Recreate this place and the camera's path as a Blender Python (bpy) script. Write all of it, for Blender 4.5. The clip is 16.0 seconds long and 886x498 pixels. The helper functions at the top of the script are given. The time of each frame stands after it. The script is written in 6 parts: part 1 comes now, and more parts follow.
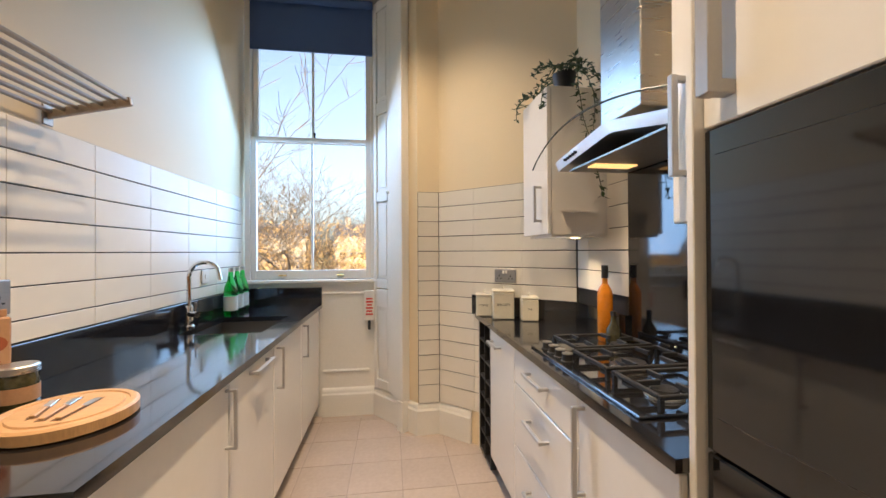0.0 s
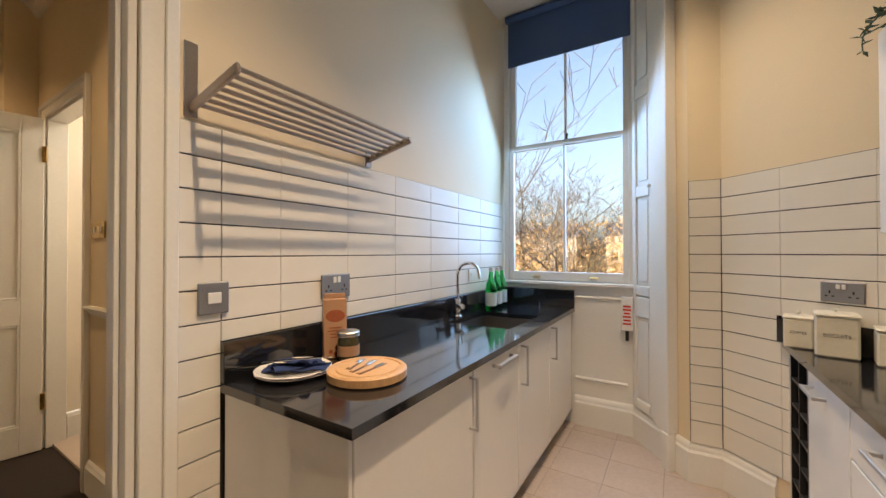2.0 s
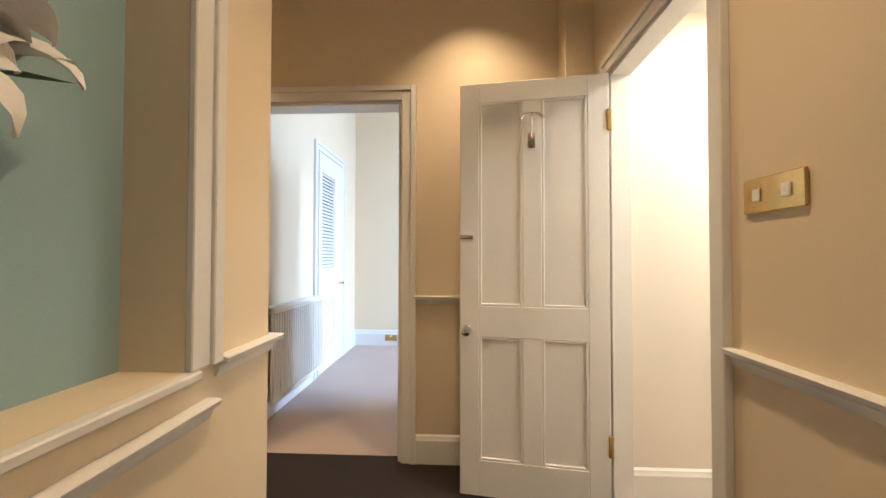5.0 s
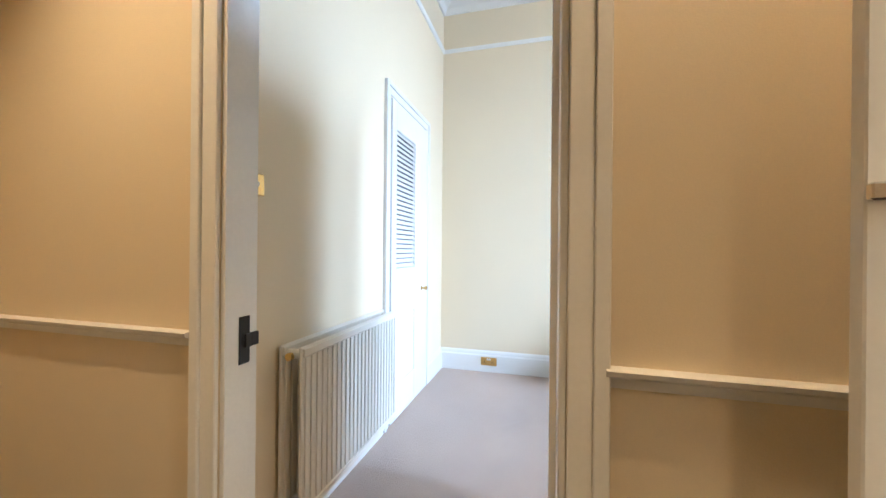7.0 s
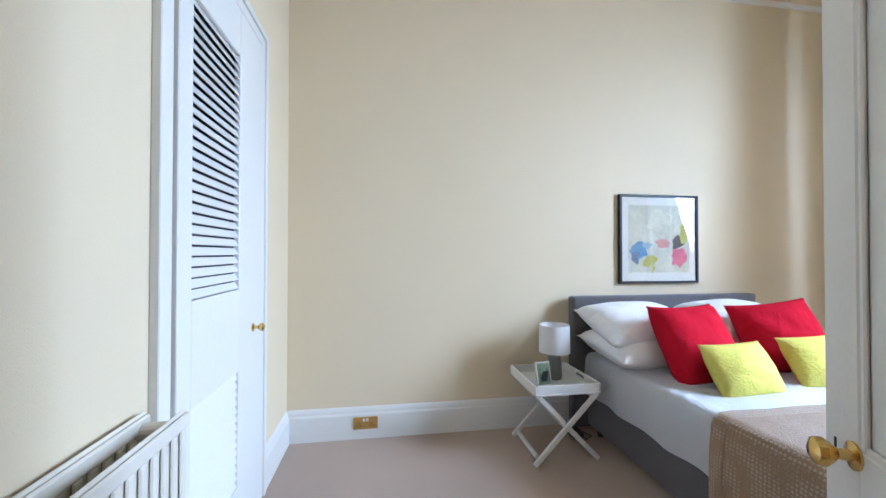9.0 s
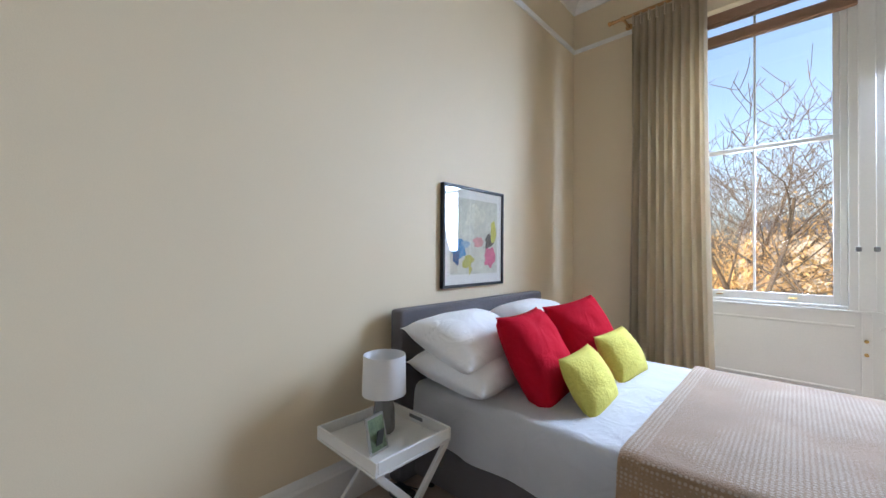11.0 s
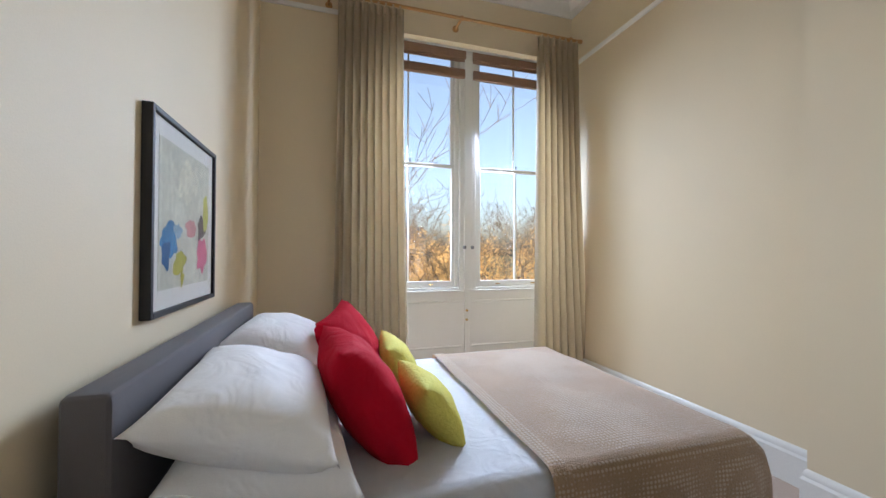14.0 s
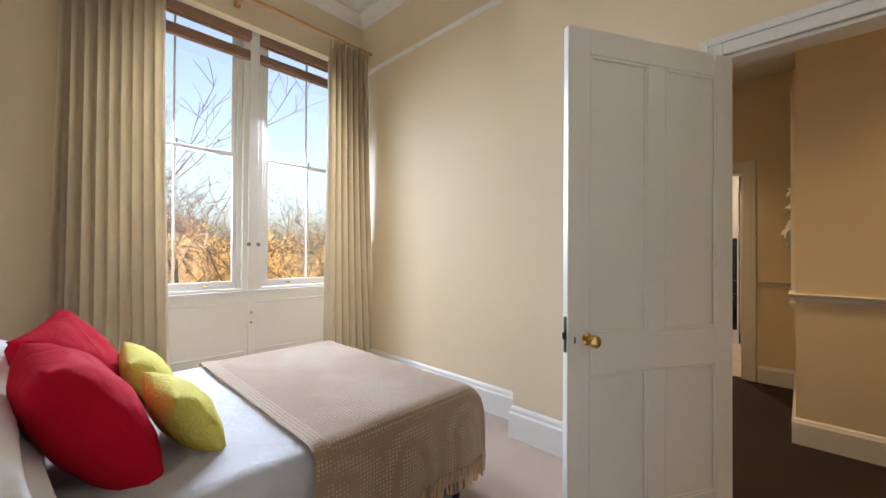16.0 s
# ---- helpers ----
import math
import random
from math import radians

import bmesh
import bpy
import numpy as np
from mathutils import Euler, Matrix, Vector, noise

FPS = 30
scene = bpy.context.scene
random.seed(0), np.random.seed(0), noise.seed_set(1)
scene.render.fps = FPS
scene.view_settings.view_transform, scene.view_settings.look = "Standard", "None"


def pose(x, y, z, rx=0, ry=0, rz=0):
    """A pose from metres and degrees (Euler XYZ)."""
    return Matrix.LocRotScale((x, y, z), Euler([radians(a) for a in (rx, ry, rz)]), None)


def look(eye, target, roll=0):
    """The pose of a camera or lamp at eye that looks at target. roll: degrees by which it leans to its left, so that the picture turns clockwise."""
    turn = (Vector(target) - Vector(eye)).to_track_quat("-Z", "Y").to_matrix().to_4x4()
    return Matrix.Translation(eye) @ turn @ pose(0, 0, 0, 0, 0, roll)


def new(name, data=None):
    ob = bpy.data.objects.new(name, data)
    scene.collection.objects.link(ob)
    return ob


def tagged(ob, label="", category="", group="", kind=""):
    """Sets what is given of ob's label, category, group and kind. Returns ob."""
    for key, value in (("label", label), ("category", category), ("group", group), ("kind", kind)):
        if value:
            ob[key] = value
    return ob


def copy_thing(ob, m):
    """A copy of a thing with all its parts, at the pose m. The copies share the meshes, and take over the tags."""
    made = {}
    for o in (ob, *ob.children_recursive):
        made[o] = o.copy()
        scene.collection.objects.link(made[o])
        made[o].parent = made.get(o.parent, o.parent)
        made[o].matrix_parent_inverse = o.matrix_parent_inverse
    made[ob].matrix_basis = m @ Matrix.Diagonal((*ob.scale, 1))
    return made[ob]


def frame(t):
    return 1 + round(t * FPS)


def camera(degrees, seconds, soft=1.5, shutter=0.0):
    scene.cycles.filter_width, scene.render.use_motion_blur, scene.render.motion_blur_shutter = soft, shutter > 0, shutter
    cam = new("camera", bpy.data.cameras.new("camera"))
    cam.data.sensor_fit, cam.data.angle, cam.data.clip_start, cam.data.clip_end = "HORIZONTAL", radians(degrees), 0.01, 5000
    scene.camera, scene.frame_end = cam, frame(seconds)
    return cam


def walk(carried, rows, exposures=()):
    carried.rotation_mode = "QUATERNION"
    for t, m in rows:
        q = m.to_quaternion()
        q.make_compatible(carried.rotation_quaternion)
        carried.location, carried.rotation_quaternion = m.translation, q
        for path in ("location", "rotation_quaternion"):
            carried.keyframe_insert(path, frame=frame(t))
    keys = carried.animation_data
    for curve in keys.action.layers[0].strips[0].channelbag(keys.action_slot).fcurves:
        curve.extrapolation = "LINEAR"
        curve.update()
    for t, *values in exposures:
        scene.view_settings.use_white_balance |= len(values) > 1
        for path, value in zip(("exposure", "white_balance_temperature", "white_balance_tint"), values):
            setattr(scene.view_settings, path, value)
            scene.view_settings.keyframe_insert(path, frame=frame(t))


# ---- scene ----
cam = camera(99.7, 16.0)
PATH = [
    (0, (1.174, 0.134, 1.318), (1.447, 2.115, 1.332), -0.3),
    (0.5, (1.3, 0.181, 1.322), (1.246, 2.18, 1.338), -0.2),
    (1, (1.385, 0.197, 1.332), (0.99, 2.157, 1.346), -0.1),
    (1.5, (1.382, 0.181, 1.328), (0.647, 2.041, 1.348), -0.1),
    (2, (1.3, 0.21, 1.334), (0.241, 1.906, 1.353), -0.1),
    (2.5, (1.144, 0.222, 1.339), (-0.207, 1.697, 1.359), -0.3),
    (3, (0.93, 0.214, 1.337), (-0.673, 1.41, 1.359), -0.3),
    (3.5, (0.655, 0.226, 1.314), (-1.143, 1.101, 1.343), -0.2),
    (4, (0.332, 0.255, 1.315), (-1.59, 0.806, 1.34), -0.0),
    (4.5, (-0.012, 0.213, 1.298), (-1.999, 0.436, 1.334), -0.1),
    (5, (-0.387, 0.157, 1.299), (-2.385, 0.067, 1.339), 0.1),
    (7.5, (-2.15, -0.458, 1.328), (-4.077, -0.990, 1.326), 0.5),
    (8, (-2.50, -0.652, 1.330), (-4.487, -0.877, 1.334), 0.3),
    (8.5, (-2.79, -0.715, 1.333), (-4.789, -0.664, 1.348), 0.1),
    (11, (-4.078, -0.679, 1.335), (-5.451, 0.776, 1.355), 0.43),
    (11.5, (-4.312, -0.581, 1.33), (-5.408, 1.092, 1.342), 0.38),
    (12, (-4.544, -0.468, 1.323), (-5.321, 1.375, 1.337), 0.35),
    (12.5, (-4.781, -0.373, 1.318), (-5.205, 1.581, 1.335), 0.32),
    (13, (-4.973, -0.298, 1.311), (-5.028, 1.701, 1.334), 0.16),
    (13.5, (-5.132, -0.265, 1.308), (-4.848, 1.715, 1.332), 0.13),
    (14, (-5.243, -0.3, 1.316), (-4.664, 1.614, 1.34), 0.26),
    (14.5, (-5.302, -0.383, 1.34), (-4.468, 1.434, 1.361), 0.1),
    (15, (-5.294, -0.44, 1.33), (-4.231, 1.254, 1.351), 0.07),
    (15.5, (-5.267, -0.478, 1.32), (-3.999, 1.068, 1.341), 0.36),
    (16, (-5.194, -0.493, 1.315), (-3.75, 0.89, 1.333), 0.4),
]
EXPOSURES = [
    (0.0, 1.82, 5750, 10), (2.0, 1.6, 5700, 10), (2.5, 1.6, 5600, 10), (3.0, 1.5, 5900, 12), (3.5, 1.5, 6800, 18), (4.0, 1.9, 7100, 18), (4.5, 2.4, 6600, 16), (5.0, 2.35, 4950, 9),
    (7.5, 2.45, 4900, 6), (8.0, 2.3, 5100, 7), (8.5, 2.05, 5050, 7), (11.0, 1.38, 5350, 10), (12.5, 1.18, 5550, 10), (14.5, 1.22, 5750, 10), (16.0, 1.46, 6050, 12),
]
walk(cam, [(t, look(e, g, r)) for t, e, g, r in PATH], EXPOSURES)

# ---- light ----
world = bpy.data.worlds.new("sky")
scene.world = world
world.use_nodes = True
sky = world.node_tree.nodes.new("ShaderNodeTexSky")
sky.sky_type, sky.sun_disc = 'NISHITA', False
sky.sun_elevation, sky.sun_rotation = radians(16), radians(205)
sky.dust_density = 4
haze = world.node_tree.nodes.new("ShaderNodeHueSaturation")
haze.inputs["Saturation"].default_value, haze.inputs["Value"].default_value = 0.72, 1.2
world.node_tree.links.new(sky.outputs[0], haze.inputs["Color"])
world.node_tree.links.new(haze.outputs[0], world.node_tree.nodes["Background"].inputs[0])
world.node_tree.nodes["Background"].inputs[1].default_value = 0.10


def lamp(name, kind, m, energy, colour, **more):
    data = bpy.data.lights.new(name, kind)
    data.energy, data.color = energy, colour
    ob = new(name, data)
    ob.matrix_world = m
    return ob, data


sun, sun_data = lamp("sun", 'SUN', look((-6, -20, 6.2), (0, 0, 0)), 4.0, (1.0, 0.86, 0.66))
sun_data.angle = radians(0.5)
WARM = (1.0, 0.62, 0.28)


# ---- helpers of this scene ----
def nodes_of(m):
    m.use_nodes = True
    return m.node_tree.nodes, m.node_tree.links, m.node_tree.nodes["Principled BSDF"]


def mat(name, rgb, rough=0.5, metal=0.0, var=0.06, scale=3.0, grain=60.0, bump=0.05, coat=0.0, trans=0.0, ior=1.45, sheen=0.0, rand=0.0, stretch=(1, 1, 1), crease=0.0):
    """A surface with a large and a fine variation of colour and a fine relief, sized in metres."""
    m = bpy.data.materials.new(name)
    n, l, b = nodes_of(m)
    tc = n.new("ShaderNodeTexCoord")
    mp = n.new("ShaderNodeMapping")
    mp.inputs["Scale"].default_value = stretch
    l.new(tc.outputs["Object"], mp.inputs[0])
    big, fine = n.new("ShaderNodeTexNoise"), n.new("ShaderNodeTexNoise")
    big.inputs["Scale"].default_value, fine.inputs["Scale"].default_value = scale, grain
    big.inputs["Detail"].default_value, fine.inputs["Detail"].default_value = 4, 3
    l.new(mp.outputs[0], big.inputs["Vector"])
    l.new(mp.outputs[0], fine.inputs["Vector"])
    add = n.new("ShaderNodeMath")
    add.operation = 'ADD'
    l.new(big.outputs["Fac"], add.inputs[0])
    l.new(fine.outputs["Fac"], add.inputs[1])
    last = add.outputs[0]
    if rand:
        info = n.new("ShaderNodeObjectInfo")
        r2 = n.new("ShaderNodeMath")
        r2.operation = 'MULTIPLY_ADD'
        r2.inputs[1].default_value = rand
        l.new(info.outputs["Random"], r2.inputs[0])
        l.new(last, r2.inputs[2])
        last = r2.outputs[0]
    rng = n.new("ShaderNodeMapRange")
    rng.inputs["From Min"].default_value, rng.inputs["From Max"].default_value = 0.6, 1.4 + rand
    rng.inputs["To Min"].default_value, rng.inputs["To Max"].default_value = 1 - var, 1 + var
    l.new(last, rng.inputs["Value"])
    mul = n.new("ShaderNodeVectorMath")
    mul.operation = 'SCALE'
    mul.inputs[0].default_value = rgb[:3]
    l.new(rng.outputs[0], mul.inputs["Scale"])
    l.new(mul.outputs[0], b.inputs["Base Color"])
    rr = n.new("ShaderNodeMapRange")
    rr.inputs["To Min"].default_value, rr.inputs["To Max"].default_value = max(rough - 0.06, 0.02), min(rough + 0.08, 1)
    l.new(big.outputs["Fac"], rr.inputs["Value"])
    l.new(rr.outputs[0], b.inputs["Roughness"])
    b.inputs["Metallic"].default_value = metal
    b.inputs["IOR"].default_value = ior
    b.inputs["Coat Weight"].default_value = coat
    b.inputs["Coat Roughness"].default_value = 0.05
    b.inputs["Transmission Weight"].default_value = trans
    b.inputs["Sheen Weight"].default_value = sheen
    if bump:
        bp = n.new("ShaderNodeBump")
        bp.inputs["Strength"].default_value, bp.inputs["Distance"].default_value = min(bump * 4, 1), 0.004
        l.new(fine.outputs["Fac"], bp.inputs["Height"])
        l.new(bp.outputs[0], b.inputs["Normal"])
        if crease:
            fold, b2 = n.new("ShaderNodeTexNoise"), n.new("ShaderNodeBump")
            fold.inputs["Scale"].default_value, fold.inputs["Detail"].default_value, fold.inputs["Distortion"].default_value = 6.0, 2.0, 1.6
            l.new(mp.outputs[0], fold.inputs["Vector"])
            b2.inputs["Strength"].default_value, b2.inputs["Distance"].default_value = crease, 0.03
            l.new(fold.outputs["Fac"], b2.inputs["Height"])
            l.new(b2.outputs[0], bp.inputs["Normal"])
    return m


def glow(name, rgb, strength):
    m = bpy.data.materials.new(name)
    n, l, b = nodes_of(m)
    b.inputs["Base Color"].default_value = (*rgb, 1)
    b.inputs["Emission Color"].default_value, b.inputs["Emission Strength"].default_value = (*rgb, 1), strength
    return m


def glass(name, rgb=(1, 1, 1), rough=0.0, ior=1.45):
    m = bpy.data.materials.new(name)
    n, l, b = nodes_of(m)
    b.inputs["Base Color"].default_value = (*rgb, 1)
    b.inputs["Transmission Weight"].default_value, b.inputs["Roughness"].default_value, b.inputs["IOR"].default_value = 1, rough, ior
    return m


def pane_glass(name, gloss=0.06):
    """Thin clear glass: mostly see-through, with an even mirror share."""
    m = bpy.data.materials.new(name)
    n, l, b = nodes_of(m)
    tr, gl, mix = n.new("ShaderNodeBsdfTransparent"), n.new("ShaderNodeBsdfGlossy"), n.new("ShaderNodeMixShader")
    gl.inputs["Roughness"].default_value = 0.02
    mix.inputs[0].default_value = gloss
    l.new(tr.outputs[0], mix.inputs[1])
    l.new(gl.outputs[0], mix.inputs[2])
    l.new(mix.outputs[0], n["Material Output"].inputs[0])
    return m


def box(bm, x0, y0, z0, x1, y1, z1, bevel=0.0, m=None):
    x0, x1, y0, y1, z0, z1 = min(x0, x1), max(x0, x1), min(y0, y1), max(y0, y1), min(z0, z1), max(z0, z1)
    vs = bmesh.ops.create_cube(bm, size=1)["verts"]
    for v in vs:
        v.co = Vector((x0 + (v.co.x + .5) * (x1 - x0), y0 + (v.co.y + .5) * (y1 - y0), z0 + (v.co.z + .5) * (z1 - z0)))
    if bevel:
        es = list({e for v in vs for e in v.link_edges})
        out = bmesh.ops.bevel(bm, geom=es, offset=min(bevel, 0.45 * min(x1 - x0, y1 - y0, z1 - z0)), segments=1 if bevel < 0.008 else 3, affect='EDGES', profile=0.5)
        vs = list({v for f in out["faces"] for v in f.verts} | {v for v in vs if v.is_valid})
    if m is not None:
        bmesh.ops.transform(bm, matrix=m, verts=vs)
    return vs


def boxes(*rows, bevel=0.0):
    bm = bmesh.new()
    for r in rows:
        box(bm, *r, bevel=bevel)
    return bm


def rod(bm, a, b, r, r2=None, n=12, caps=True):
    a, b = Vector(a), Vector(b)
    d = b - a
    q = d.to_track_quat("Z", "Y").to_matrix().to_4x4()
    vs = bmesh.ops.create_cone(bm, cap_ends=caps, segments=n, radius1=r, radius2=r if r2 is None else r2, depth=d.length)["verts"]
    bmesh.ops.transform(bm, matrix=Matrix.Translation((a + b) / 2) @ q, verts=vs)
    return vs


def tube(bm, pts, r, n=8):
    """A round tube along points; r may be a list."""
    pts = [Vector(p) for p in pts]
    rings = []
    for i, p in enumerate(pts):
        d = (pts[min(i + 1, len(pts) - 1)] - pts[max(i - 1, 0)]).normalized()
        q = d.to_track_quat("Z", "Y")
        rr = r[i] if isinstance(r, (list, tuple)) else r
        rings.append([bm.verts.new(p + q @ Vector((rr * math.cos(2 * math.pi * k / n), rr * math.sin(2 * math.pi * k / n), 0))) for k in range(n)])
    for a, b in zip(rings, rings[1:]):
        for k in range(n):
            bm.faces.new((a[k], a[(k + 1) % n], b[(k + 1) % n], b[k]))
    bm.faces.new(rings[0][::-1])
    bm.faces.new(rings[-1])


def lathe(bm, x, y, prof, n=24):
    """Turn a profile of (radius, height) round the upright through x, y."""
    rings = []
    for r, z in prof:
        rings.append([bm.verts.new((x + max(r, 1e-4) * math.cos(2 * math.pi * k / n), y + max(r, 1e-4) * math.sin(2 * math.pi * k / n), z)) for k in range(n)])
    for a, b in zip(rings, rings[1:]):
        for k in range(n):
            bm.faces.new((a[k], a[(k + 1) % n], b[(k + 1) % n], b[k]))
    bm.faces.new(rings[0][::-1])
    bm.faces.new(rings[-1])


def sweep(bm, path, prof, z0=0.0):
    """Run a moulding profile of (out, up) along a flat path of (x, y); out is to the right of the way."""
    path = [Vector((p[0], p[1], 0)) for p in path]
    rings = []
    for i, p in enumerate(path):
        ds = []
        if i > 0:
            ds.append((path[i] - path[i - 1]).normalized())
        if i < len(path) - 1:
            ds.append((path[i + 1] - path[i]).normalized())
        ns = [Vector((d.y, -d.x, 0)) for d in ds]
        nn = (ns[0] + ns[-1]).normalized()
        nn = nn / max(nn.dot(ns[0]), 0.3)
        rings.append([bm.verts.new(p + nn * o + Vector((0, 0, z0 + u))) for o, u in prof])
    k = len(prof)
    for a, b in zip(rings, rings[1:]):
        for j in range(k):
            bm.faces.new((a[j], a[(j + 1) % k], b[(j + 1) % k], b[j]))
    bm.faces.new(rings[0])
    bm.faces.new(rings[-1][::-1])


def smooth(me, angle=28):
    for f in me.polygons:
        f.use_smooth = True
    me.set_sharp_from_angle(angle=radians(angle))


def mesh_ob(name, bm, material, origin=(0, 0, 0), soft=28):
    bmesh.ops.recalc_face_normals(bm, faces=bm.faces)
    bmesh.ops.translate(bm, verts=bm.verts, vec=-Vector(origin))
    me = bpy.data.meshes.new(name)
    bm.to_mesh(me)
    bm.free()
    me.materials.append(material)
    if soft:
        smooth(me, soft)
    return new(name, me)


def thing(name, label, category, at, group=""):
    ob = new(name)
    ob.location = at
    ob["at"] = list(at)
    return tagged(ob, label, category, group)


def part(name, bm, material, parent, label="", soft=28):
    at = parent["at"]
    ob = mesh_ob(name, bm, material, at, soft)
    ob["at"] = list(at)
    ob.parent = parent
    return tagged(ob, label)


def single(name, bm, material, label, category, at=(0, 0, 0), group="", soft=28):
    ob = mesh_ob(name, bm, material, at, soft)
    ob.location = at
    ob["at"] = list(at)
    return tagged(ob, label, category, group)


def built(name, bm, material, label=""):
    ob = mesh_ob(name, bm, material)
    ob["at"] = [0, 0, 0]
    return tagged(ob, label, kind="structure")


def letters(name, body, size, m, material, parent, label=""):
    cu = bpy.data.curves.new(name, 'FONT')
    cu.body, cu.size, cu.align_x, cu.align_y, cu.extrude = body, size, 'CENTER', 'CENTER', 0.0004
    tmp = new(name, cu)
    dg = bpy.context.evaluated_depsgraph_get()
    me = bpy.data.meshes.new_from_object(tmp.evaluated_get(dg))
    bpy.data.objects.remove(tmp)
    me.materials.clear()
    me.materials.append(material)
    me.transform(Matrix.Translation(-Vector(parent["at"])) @ m)
    ob = new(name, me)
    ob["at"] = list(parent["at"])
    ob.parent = parent
    return tagged(ob, label)


def wall_rows(axis, p0, p1, a0, a1, z0, z1, holes=()):
    """Boxes of a wall between p0 and p1 thick, from a0 to a1 long, with holes (a0, a1, z0, z1)."""
    cuts = sorted({a0, a1, *[h[0] for h in holes], *[h[1] for h in holes]})
    rows = []
    for s, e in zip(cuts, cuts[1:]):
        mid = (s + e) / 2
        spans = [(z0, z1)]
        for h in holes:
            if h[0] < mid < h[1]:
                spans = [q for lo, hi in spans for q in ((lo, min(hi, h[2])), (max(lo, h[3]), hi)) if q[1] - q[0] > 1e-4]
        for lo, hi in spans:
            rows.append((p0, s, lo, p1, e, hi) if axis == "x" else (s, p0, lo, e, p1, hi))
    return rows


def cushion(bm, w, h, d, m, n=14, pinch=0.10, seed=0, puff=0.55):
    """A stuffed pillow w wide, h high, d thick, with drawn-in sides and pointed corners."""
    rows = {}
    rnd = random.Random(seed)
    ox = rnd.random() * 20
    for side in (1, -1):
        for i in range(n + 1):
            for j in range(n + 1):
                u, v = i / n * 2 - 1, j / n * 2 - 1
                k = (max(0, 1 - u * u) * max(0, 1 - v * v)) ** puff
                edge = i in (0, n) or j in (0, n)
                if edge and side == -1:
                    rows[(side, i, j)] = rows[(1, i, j)]
                    continue
                x = u * w / 2 * (1 - pinch * (1 - v * v) * abs(u))
                y = v * h / 2 * (1 - pinch * (1 - u * u) * abs(v))
                wr = noise.noise((u * 2.2 + ox, v * 2.2, side * 3)) * 0.06 + noise.noise((u * 6 + ox, v * 6, side)) * 0.02 * (1 - k)
                rows[(side, i, j)] = bm.verts.new(m @ Vector((x, y, side * d / 2 * k * (1 + wr * 1.5) + wr * d * 0.15)))
    for side in (1, -1):
        for i in range(n):
            for j in range(n):
                f = [rows[(side, i, j)], rows[(side, i + 1, j)], rows[(side, i + 1, j + 1)], rows[(side, i, j + 1)]]
                if len(set(f)) == 4:
                    bm.faces.new(f if side == 1 else f[::-1])


# ---- materials ----
M_radiator = mat("cream_radiator_enamel", (0.72, 0.67, 0.57), 0.35, var=0.03, scale=2, grain=60, bump=0.0, coat=0.1)
M_wall = mat("cream_wall_paint", (0.74, 0.625, 0.43), 0.6, var=0.03, scale=1.2, grain=220, bump=0.03)
M_ceil = mat("white_ceiling_paint", (0.78, 0.76, 0.71), 0.7, var=0.02, scale=1, grain=150, bump=0.03)
M_trim = mat("white_gloss_woodwork", (0.76, 0.74, 0.69), 0.32, var=0.03, scale=2, grain=70, bump=0.03, coat=0.15)
M_tile = mat("cream_glazed_tile", (0.74, 0.70, 0.62), 0.30, var=0.05, scale=4, grain=12, bump=0.012, coat=0.12, rand=0.5)
M_grout = mat("dark_grout", (0.03, 0.026, 0.024), 0.9, var=0.2, grain=200)
M_floor_tile = mat("beige_floor_tile", (0.41, 0.335, 0.275), 0.35, var=0.14, scale=6, grain=50, bump=0.04, rand=0.5)
M_floor_grout = mat("floor_grout", (0.27, 0.23, 0.20), 0.9, var=0.15, grain=150)
M_carpet_hall = mat("dark_brown_carpet", (0.022, 0.014, 0.010), 0.95, var=0.45, scale=3, grain=420, bump=0.2)
M_carpet = mat("beige_carpet", (0.45, 0.335, 0.25), 0.95, var=0.17, scale=1.6, grain=500, bump=0.2, sheen=0.25)
M_gloss = mat("white_gloss_cabinet", (0.74, 0.72, 0.68), 0.12, var=0.02, scale=1.5, grain=30, bump=0.0, coat=0.5)
M_black = mat("black_polished_worktop", (0.012, 0.012, 0.014), 0.07, var=0.3, scale=8, grain=300, bump=0.004, coat=0.5, ior=1.6)
M_handle = mat("satin_nickel_handle", (0.42, 0.41, 0.40), 0.42, 0.5, var=0.04, scale=6, grain=120, bump=0.01)
M_steel = mat("brushed_steel", (0.55, 0.53, 0.50), 0.28, 1.0, var=0.08, scale=6, grain=90, bump=0.02, stretch=(1, 1, 12))
M_chrome = mat("polished_chrome", (0.75, 0.74, 0.72), 0.08, 1.0, var=0.03, grain=40, bump=0.0)
M_rack = mat("satin_nickel_bar", (0.40, 0.35, 0.31), 0.34, 1.0, var=0.1, grain=120, bump=0.02)
M_brass = mat("polished_brass", (0.72, 0.50, 0.18), 0.18, 1.0, var=0.08, scale=20, grain=80, bump=0.01)
M_blackglass = mat("black_glass", (0.010, 0.010, 0.011), 0.05, var=0.1, grain=20, bump=0.0, coat=0.5, ior=1.6)
M_iron = mat("cast_iron", (0.02, 0.02, 0.021), 0.55, 0.2, var=0.25, grain=220, bump=0.1)
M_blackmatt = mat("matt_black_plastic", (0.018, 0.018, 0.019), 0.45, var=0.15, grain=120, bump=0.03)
M_blue_blind = mat("blue_blind_cloth", (0.07, 0.12, 0.27), 0.8, var=0.08, scale=4, grain=400, bump=0.1)
M_tan_blind = mat("tan_blind_cloth", (0.33, 0.20, 0.13), 0.85, var=0.12, scale=5, grain=300, bump=0.1, stretch=(1, 1, 6))
